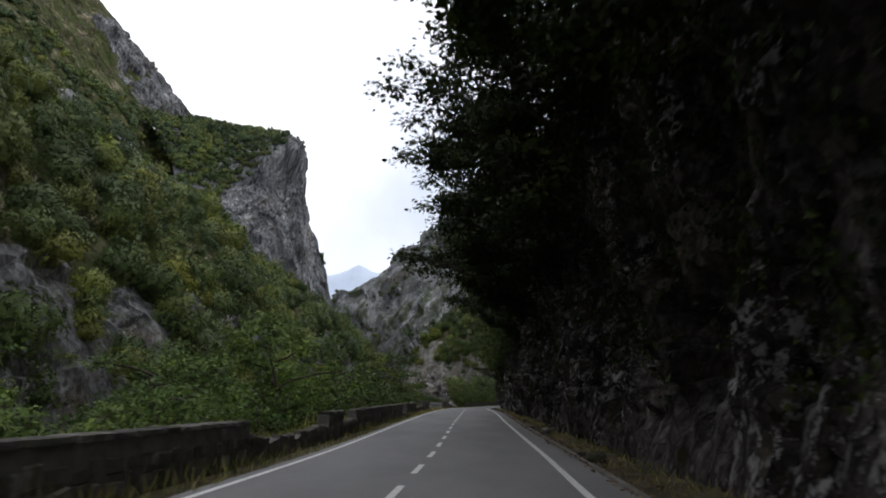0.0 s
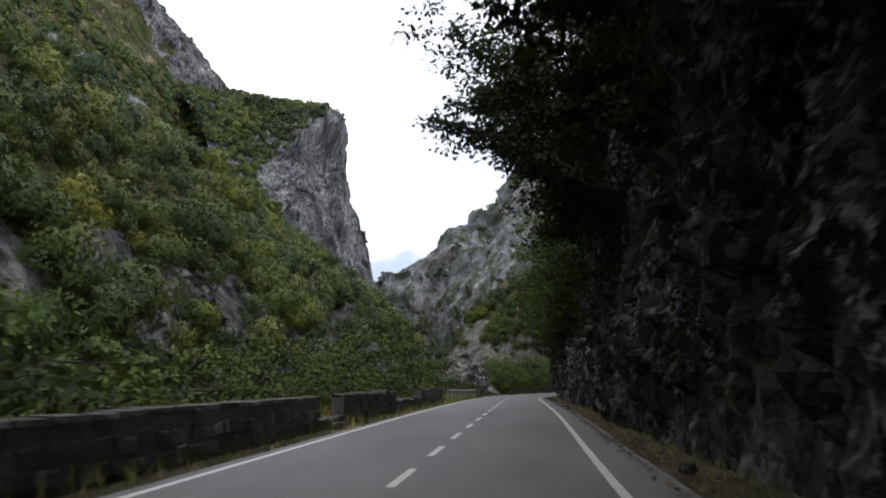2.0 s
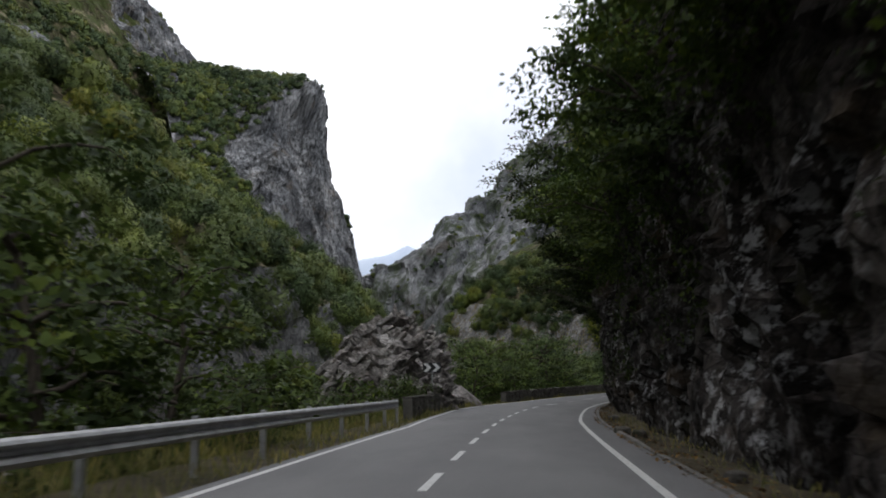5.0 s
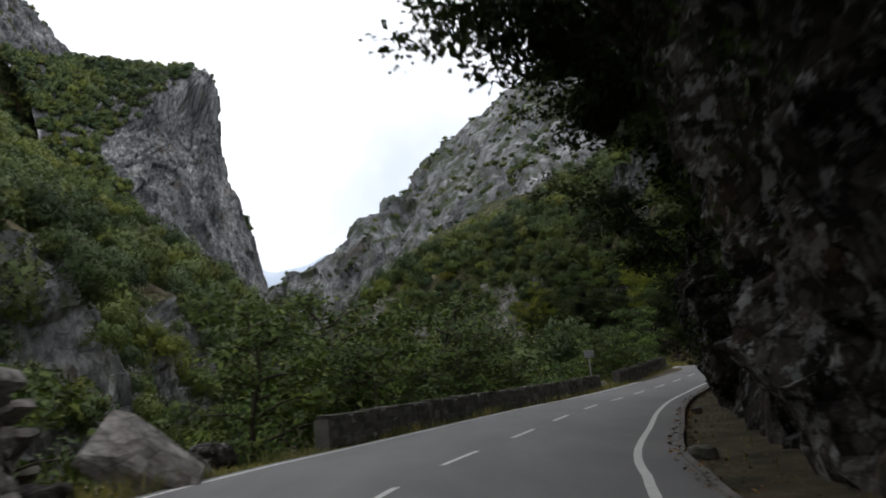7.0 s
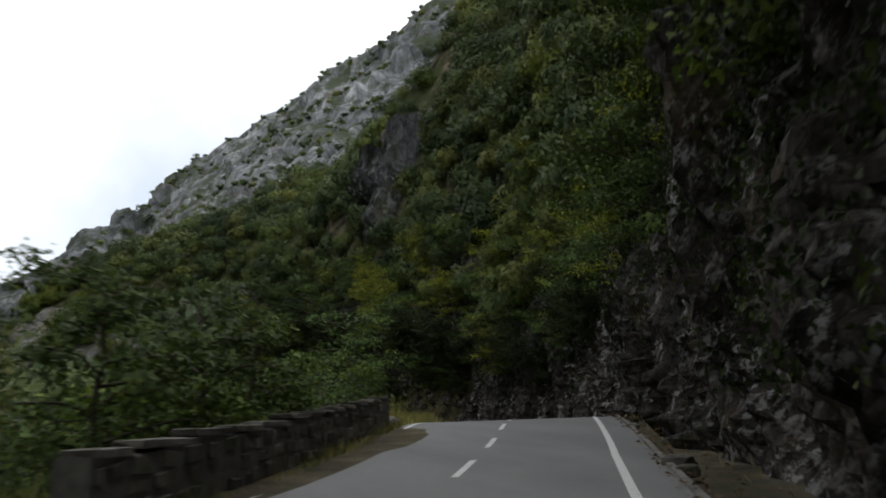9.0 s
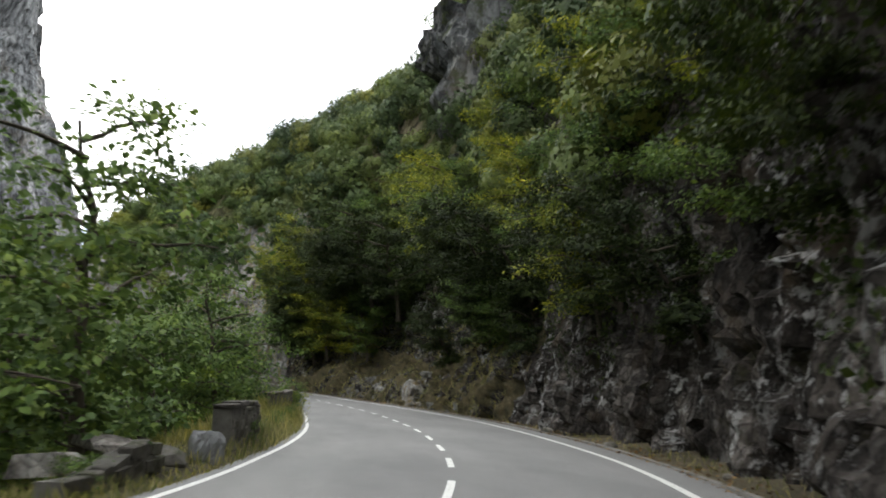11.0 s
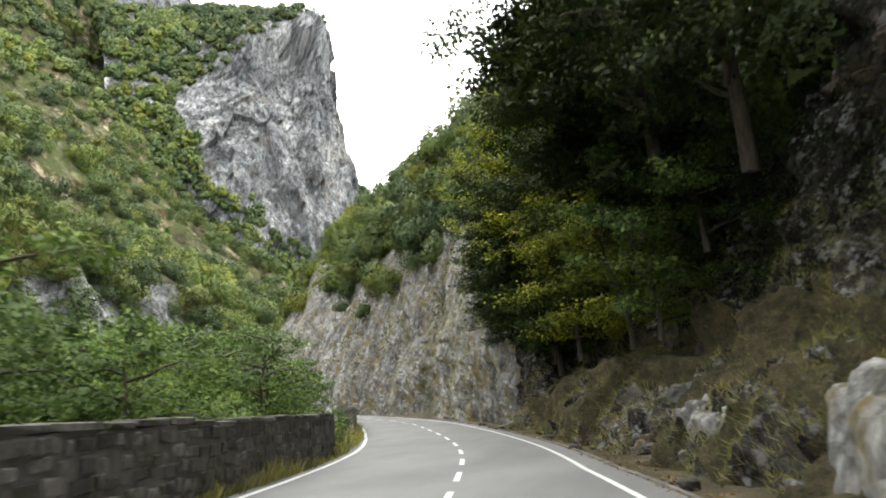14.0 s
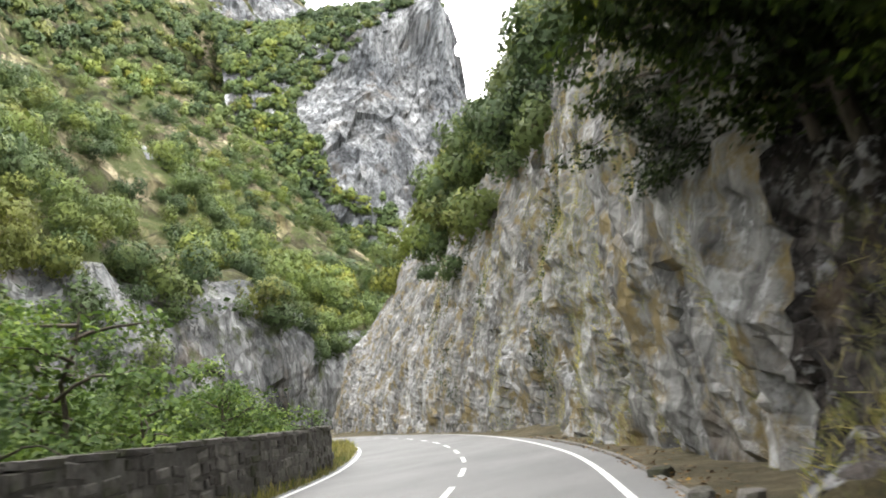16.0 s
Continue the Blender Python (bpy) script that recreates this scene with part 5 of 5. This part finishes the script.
rubble_wall(33.3, 37, -4.05, 0.7, "low crumbled stretch of parapet wall", 0.09, 416, coping=False)
rubble_wall(37, 61, -4.05, 0.95, "long dark stone parapet wall with pale coping", 0.01, 401, course=0.31)
rubble_wall(61, 64.2, -4.05, 0.42, "broken low stretch of stone parapet wall", 0.08, 402, coping=False)
rubble_wall(64.2, 75, -4.05, 0.93, "mossy stone parapet wall with chipped coping", 0.04, 403)
rubble_wall(75.6, 84, -4.05, lambda q: 0.64 + 0.045 * np.round(1.6 * np.sin(np.asarray(q) * 2.1 + np.cos(np.asarray(q) * 3.7))), "ragged ruined stone parapet wall", 0.03, 404, coping=False)
rubble_wall(84, 96.8, -4.05, 1.0, "weathered stone parapet wall with loose top stones", 0.05, 405)
rubble_wall(139, 151, beside(0.65), 1.02, "grey stone parapet wall with rounded coping beside the rock outcrop", 0.02, 406)
rubble_wall(166, 192.4, beside(0.55), 0.88, "low dark stone parapet wall round the bend", 0.02, 407)
rubble_wall(196.2, 212, beside(0.6), 0.98, "dark stone parapet wall at the bend's end", 0.03, 408)
rubble_wall(232.6, 236.4, beside(1.1), 0.45, "low ruined remnant of a stone wall in the grass", 0.13, 409, coping=False)
rubble_wall(240.6, 244.6, beside(0.75), 1.12, "overgrown remnant of a stone wall with flat top slab", 0.06, 410)
rubble_wall(262.3, 273, lambda q: edge_left(q) - np.interp(q, [259, 273], [1.7, 0.6]), 1.3, "grey rubble parapet wall with flat coping above tall grass", 0.02, 411, course=0.25)
rubble_wall(277.5, 302.5, beside(0.5), 1.4, "grey rubble parapet wall along the inside of the bend", 0.02, 412, course=0.25)
rubble_wall(310.6, 313.5, beside(0.55), lambda q: np.interp(q, [310.6, 313.5], [0.25, 0.95]), "crumbled sloping end of the parapet wall", 0.1, 417, coping=False)
rubble_wall(313.5, 338, beside(0.5), 1.35, "rubble parapet wall with flat coping at the cliff bend", 0.02, 413, course=0.25)


def rock(name, place, size, seed, label, mat=ROCK_NEAR, detail=3, turn=0, rough=0.32, category="rock"):
    """An angular boulder, buried a little in the ground."""
    bm = bmesh.new()
    bmesh.ops.create_icosphere(bm, subdivisions=detail, radius=0.5)
    co = np.array([v.co for v in bm.verts])
    d = (np.abs(fbm(co * 1.0 + seed, 0.55, 2, seed)) - 0.3) * rough + fbm(co + seed, 0.16, 3, seed + 1, True) * rough * 0.22
    flat = np.clip(np.abs(co) ** 0.7 * np.sign(co), -0.5, 0.5)
    co = (co * 0.5 + flat * 0.5) * (1 + d[:, None])
    for vert, c in zip(bm.verts, co):
        vert.co = c
    ob = part(name, bm, mat)
    ob.matrix_basis = pose(*place, 0, 0, turn) @ Matrix.Diagonal((*size, 1))
    return tagged(ob, label, category)


r = np.random.default_rng(96)
rock("boulder", lane(238.6, -4.75, 0.22), (0.62, 0.5, 0.75), 501, "pale white limestone boulder in the grass by the edge line", ROCK_CRAG, turn=20)
rock("boulder", lane(157.4, -5.2, 0.15), (0.7, 0.8, 0.6), 503, "grey boulder at the foot of the outcrop")
rock("boulder", lane(163.6, -6.6, 0.2), (0.9, 0.8, 0.6), 504, "grey boulder in dry grass by the road")
for k, (yv, off, s) in enumerate(((97.6, -4.3, 0.7), (98.6, -4.1, 0.5), (99.4, -4.5, 0.8), (98.0, -3.9, 0.35), (193.2, -4.1, 0.8), (194.1, -3.9, 0.6), (195.2, -4.3, 0.9), (213.2, -4.0, 0.6), (214.6, -4.2, 0.7), (216.2, -4.3, 0.5),
                                  (62.4, -3.85, 0.4), (79.5, -3.9, 0.4), (237.4, -5.2, 0.8), (236.8, -5.7, 0.7), (239.6, -5.6, 0.6), (246.4, -5.4, 0.6), (303.6, -4.3, 0.5), (168.5, -4.8, 0.5), (152.0, -5.2, 0.6))):
    rock("fallen_stone", lane(yv, off, 0.10 * s), (s, s * 0.8, s * 0.62), 510 + k, "fallen grey wall stone lying in the verge", STONE, 2, 40 * k, category="stone")
for k in range(46):
    yv = r.uniform(5, 345)
    s = r.uniform(0.12, 0.42)
    rock("loose_stone", lane(yv, edge_right(yv) + r.uniform(0.75, 1.35), 0.08 * s), (s * 1.2, s, s * 0.7), 540 + k, "loose grey stone fallen at the cliff's foot", STONE, 2, 57 * k, category="stone")

for k in range(24):
    yv = r.uniform(266, 318)
    up_ = r.uniform(0.0, 1.0) ** 2 * 2.4
    s = r.uniform(0.35, 0.8)
    rock("bank_rock", lane(yv, 5.4 + 0.85 * up_, up_), (s * 1.0, s * 1.5, s * 0.8), 600 + k, "pale grey rock sticking out of the earth bank", ROCK_BEND, 4, 67 * k, 0.75)

for k, (yv, off, h, size, turn) in enumerate(((285.2, 5.7, 0.55, (1.1, 1.9, 1.9), 10), (286.6, 5.9, 0.9, (1.0, 1.3, 1.6), 50), (284.0, 5.5, 0.2, (0.8, 1.2, 0.9), 120), (293.6, 5.7, 0.5, (1.0, 1.7, 1.5), 20), (295.0, 6.0, 0.8, (0.9, 1.6, 1.3), 80))):
    rock("bank_rock", lane(yv, off, h), size, 640 + k, "pale fractured rock standing out of the dry grass bank", ROCK_BEND, 4, turn, 0.5)

# the slanted outcrop behind the chevron sign
nu, nv = 150, 90
ang, up = np.meshgrid(np.linspace(0, 2 * math.pi, nu), np.linspace(0, 1, nv), indexing="ij")
across = np.where(np.cos(ang) > 0, 3.2 * (1 - up ** 4), 4.2 * (1 - up ** 3)) * np.cos(ang)
along = np.where(np.sin(ang) > 0, 6.8 * (1 - up ** 1.5), 5.0 * (1 - up ** 2.5)) * np.sin(ang)
lump_ = lane(153.5 + along, -8.3 + across, -1.0 + 7.8 * up)
centre = lane(153.5, -8.3, 2.0)
on = normals_of(lump_)
on = np.where((on * (lump_ - centre)).sum(-1, keepdims=True) < 0, -on, on)
tilted = lump_ @ np.array([[0.8, 0, 0.6], [0, 1, 0], [-0.6, 0, 0.8]])
strata = blocks(tilted * np.array((0.4, 0.8, 1.3)), 1.3, 97)[..., None]
lump_ = lump_ + on * (fbm(lump_, 5, 3, 98)[..., None] * 0.8 + strata * 0.5 + blocks(tilted * np.array((0.5, 0.8, 1.2)), 0.55, 99)[..., None] * 0.2)
lump_[-1] = lump_[0]
outcrop = tagged(new("rock_outcrop"), "layered grey limestone outcrop with slanting blocks beside the road", "rock")
core = sheet_object("core", lump_, ROCK_OUT)
core.parent = outcrop


def block_mesh(seed):
    """A broken slab one metre in size, with a few cut corners."""
    q = np.random.default_rng(seed)
    bm = bmesh.new()
    bmesh.ops.create_cube(bm, size=1.0)
    for _ in range(4):
        d = Vector(q.normal(0, 1, 3)).normalized()
        out = bmesh.ops.bisect_plane(bm, geom=bm.verts[:] + bm.edges[:] + bm.faces[:], plane_co=d * q.uniform(0.34, 0.52), plane_no=d, clear_outer=True)
        edges = [e for e in out["geom_cut"] if isinstance(e, bmesh.types.BMEdge)]
        if edges:
            bmesh.ops.edgeloop_fill(bm, edges=edges)
    bmesh.ops.bevel(bm, geom=bm.edges[:], offset=0.03, segments=1, affect="EDGES")
    for vert in bm.verts:
        vert.co += Vector(q.normal(0, 0.012, 3))
    me = bpy.data.meshes.new("block")
    bm.to_mesh(me)
    bm.free()
    me.materials.append(ROCK_OUT)
    return me


BLOCKS = [block_mesh(700 + k) for k in range(10)]
for yv, off, h, turn, size, label in ((160.2, -5.5, 0.45, (15, 38, 20), (2.1, 1.5, 1.0), "large pale slab of fallen limestone beside the road"), (161.9, -5.9, 0.1, (5, 20, 60), (1.1, 0.9, 0.6), "pale limestone block in the dry grass"),
                                       (231.4, -6.4, 0.12, (4, -6, 15), (1.7, 1.3, 0.4), "flat weathered stone slab lying in the grass"), (235.0, -6.2, 0.2, (-5, 4, 70), (1.5, 1.1, 0.35), "flat weathered stone slab lying in the grass"),
                                       (238.4, -6.6, 0.3, (6, 5, 120), (1.6, 1.1, 0.4), "flat weathered stone slab lying in the grass"), (233.0, -7.4, 0.1, (3, 8, 40), (1.8, 1.4, 0.5), "flat weathered stone slab lying in the grass")):
    ob = new("stone_slab", BLOCKS[int(yv) % 10])
    ob.matrix_basis = pose(*lane(yv, off, h), *turn) @ Matrix.Diagonal((*size, 1))
    tagged(ob, label, "rock")
q = np.random.default_rng(41)
for k in range(290):
    i, j = int(q.integers(nu - 1)), int(q.integers(4, nv - 8))
    p, nn = lump_[i, j], on[i, j]
    if nn[0] < -0.35 and nn[1] > 0.2:
        continue
    size = q.uniform(0.35, 0.85)
    ob = new("block", BLOCKS[int(q.integers(10))])
    ob.matrix_basis = pose(*(p + nn * q.uniform(-0.12, 0.22)), q.normal(0, 10), -38 + q.normal(0, 9), q.normal(-15, 14)) @ Matrix.Diagonal((size * q.uniform(1.0, 1.9), size, size * q.uniform(0.28, 0.5), 1))
    ob.parent = outcrop

# concrete gutter under the cliff
gy_ = np.arange(-60, 345, 1.0)
o_ = edge_right(gy_) + 0.70
sec = [(0.0, -0.03), (0.02, 0.05), (0.12, 0.055), (0.14, -0.04)]
kerb = np.stack([lane(gy_, o_ + a, h + 0.02 * fbm(np.stack([gy_, 0 * gy_, 0 * gy_], axis=1), 3, 2, 9)) for a, h in sec], axis=1)
tagged(sheet_object("kerb", kerb, CONCRETE), "low stained concrete kerb beside the gutter", "kerb", kind="structure")


# ---------------------------------------------------------------- guard rail and signs
def guard_rail(y0, y1, off):
    """A W-shaped steel rail on posts."""
    rail = tagged(new("guard_rail"), "weathered galvanised steel guard rail on posts", "guard rail")
    q = np.arange(y0, y1 + 0.01, 0.8)
    o = off(q)
    wave = [(0.0, 0.90), (0.05, 0.87), (0.08, 0.83), (0.05, 0.79), (0.0, 0.75), (0.0, 0.71), (0.05, 0.67), (0.08, 0.63), (0.05, 0.59), (0.0, 0.56)]
    front = [lane(q, o + a, h) for a, h in wave] + [lane(q, o + a - 0.012, h) for a, h in wave[::-1]]
    sheet = np.stack(front + [front[0]], axis=1)
    mesh_part("beam", fast_mesh("beam", sheet.reshape(-1, 3), grid_faces(len(q), sheet.shape[1]), STEEL), rail)
    post_bm = bmesh.new()
    bmesh.ops.create_cube(post_bm, size=1.0)
    bmesh.ops.bevel(post_bm, geom=post_bm.edges[:], offset=0.06, segments=1, affect="EDGES")
    post = bpy.data.meshes.new("post")
    post_bm.to_mesh(post)
    post_bm.free()
    post.materials.append(STEEL)
    for yv in np.arange(y0 + 0.6, y1, 3.6):
        ob = new("post", post)
        ob.matrix_basis = road_pose(yv, float(off(yv)) - 0.09, 0.30) @ Matrix.Diagonal((0.09, 0.12, 1.3, 1))
        ob.parent = rail
    end_bm = bmesh.new()
    bmesh.ops.create_cone(end_bm, cap_ends=True, segments=14, radius1=0.19, radius2=0.19, depth=0.36)
    bmesh.ops.bevel(end_bm, geom=end_bm.edges[:], offset=0.01, segments=1, affect="EDGES")
    end = part("end_piece", end_bm, STEEL, rail, smooth=False)
    end.matrix_basis = road_pose(y0 - 0.05, float(off(y0)) + 0.02, 0.73) @ Matrix.Diagonal((1.0, 0.45, 1, 1))
    return rail


guard_rail(100.9, 137.6, lambda q: edge_left(q) - 1.05)


def box_bm(sx, sy, sz, bevel=0.006):
    bm = bmesh.new()
    bmesh.ops.create_cube(bm, size=1.0)
    for v_ in bm.verts:
        v_.co = Vector((v_.co.x * sx, v_.co.y * sy, v_.co.z * sz))
    bmesh.ops.bevel(bm, geom=bm.edges[:], offset=bevel, segments=1, affect="EDGES")
    return bm




def chevron_bm(w, h, t):
    """One right-pointing chevron, flat in x and z, t thick."""
    bm = bmesh.new()
    pts = [(-w / 2, h / 2), (-w * 0.02, h / 2), (w / 2, 0), (-w * 0.02, -h / 2), (-w / 2, -h / 2), (0.02 * w, 0)]
    low_ = [bm.verts.new((x, -t / 2, z_)) for x, z_ in pts]
    top_ = [bm.verts.new((x, t / 2, z_)) for x, z_ in pts]
    for k in range(6):
        bm.faces.new((low_[k], low_[(k + 1) % 6], top_[(k + 1) % 6], top_[k]))
    for vs in (low_, top_):
        bm.faces.new((vs[0], vs[1], vs[5])), bm.faces.new((vs[1], vs[2], vs[5])), bm.faces.new((vs[2], vs[3], vs[5])), bm.faces.new((vs[3], vs[4], vs[5]))
    bmesh.ops.recalc_face_normals(bm, faces=bm.faces[:])
    return bm


sign = tagged(new("chevron_sign"), "black bend sign with two white chevrons on a grey post", "road sign")
board = part("board", box_bm(1.02, 0.02, 0.56), BLACK, sign, "matt black panel")
board.location = (0, 0, 2.52)
for x in (-0.27, 0.23):
    ch = part("chevron", chevron_bm(0.46, 0.46, 0.006), WHITE, board, "white chevron")
    ch.location = (x, -0.015, 0)
pole = part("post", box_bm(0.08, 0.05, 3.0), STEEL, sign)
pole.location = (0, 0.04, 1.0)
sign.matrix_basis = pose(*lane(148.6, -4.85, 0.0), 0, 0, 2)

back_sign = tagged(new("road_sign"), "square road sign seen from its plain grey back, on a post", "road sign")
plate = part("plate", box_bm(0.62, 0.025, 0.46, 0.01), STEEL, back_sign)
plate.location = (0, 0.05, 2.12)
for z_ in (2.0, 2.24):
    clip = part("bracket", box_bm(0.5, 0.03, 0.04), STEEL, back_sign)
    clip.location = (0, 0.02, z_)
pole = part("post", box_bm(0.08, 0.05, 2.9), STEEL, back_sign)
pole.location = (0, -0.02, 0.85)
back_sign.matrix_basis = pose(*lane(195.0, -4.75, 0.0), 0, 0, -16)
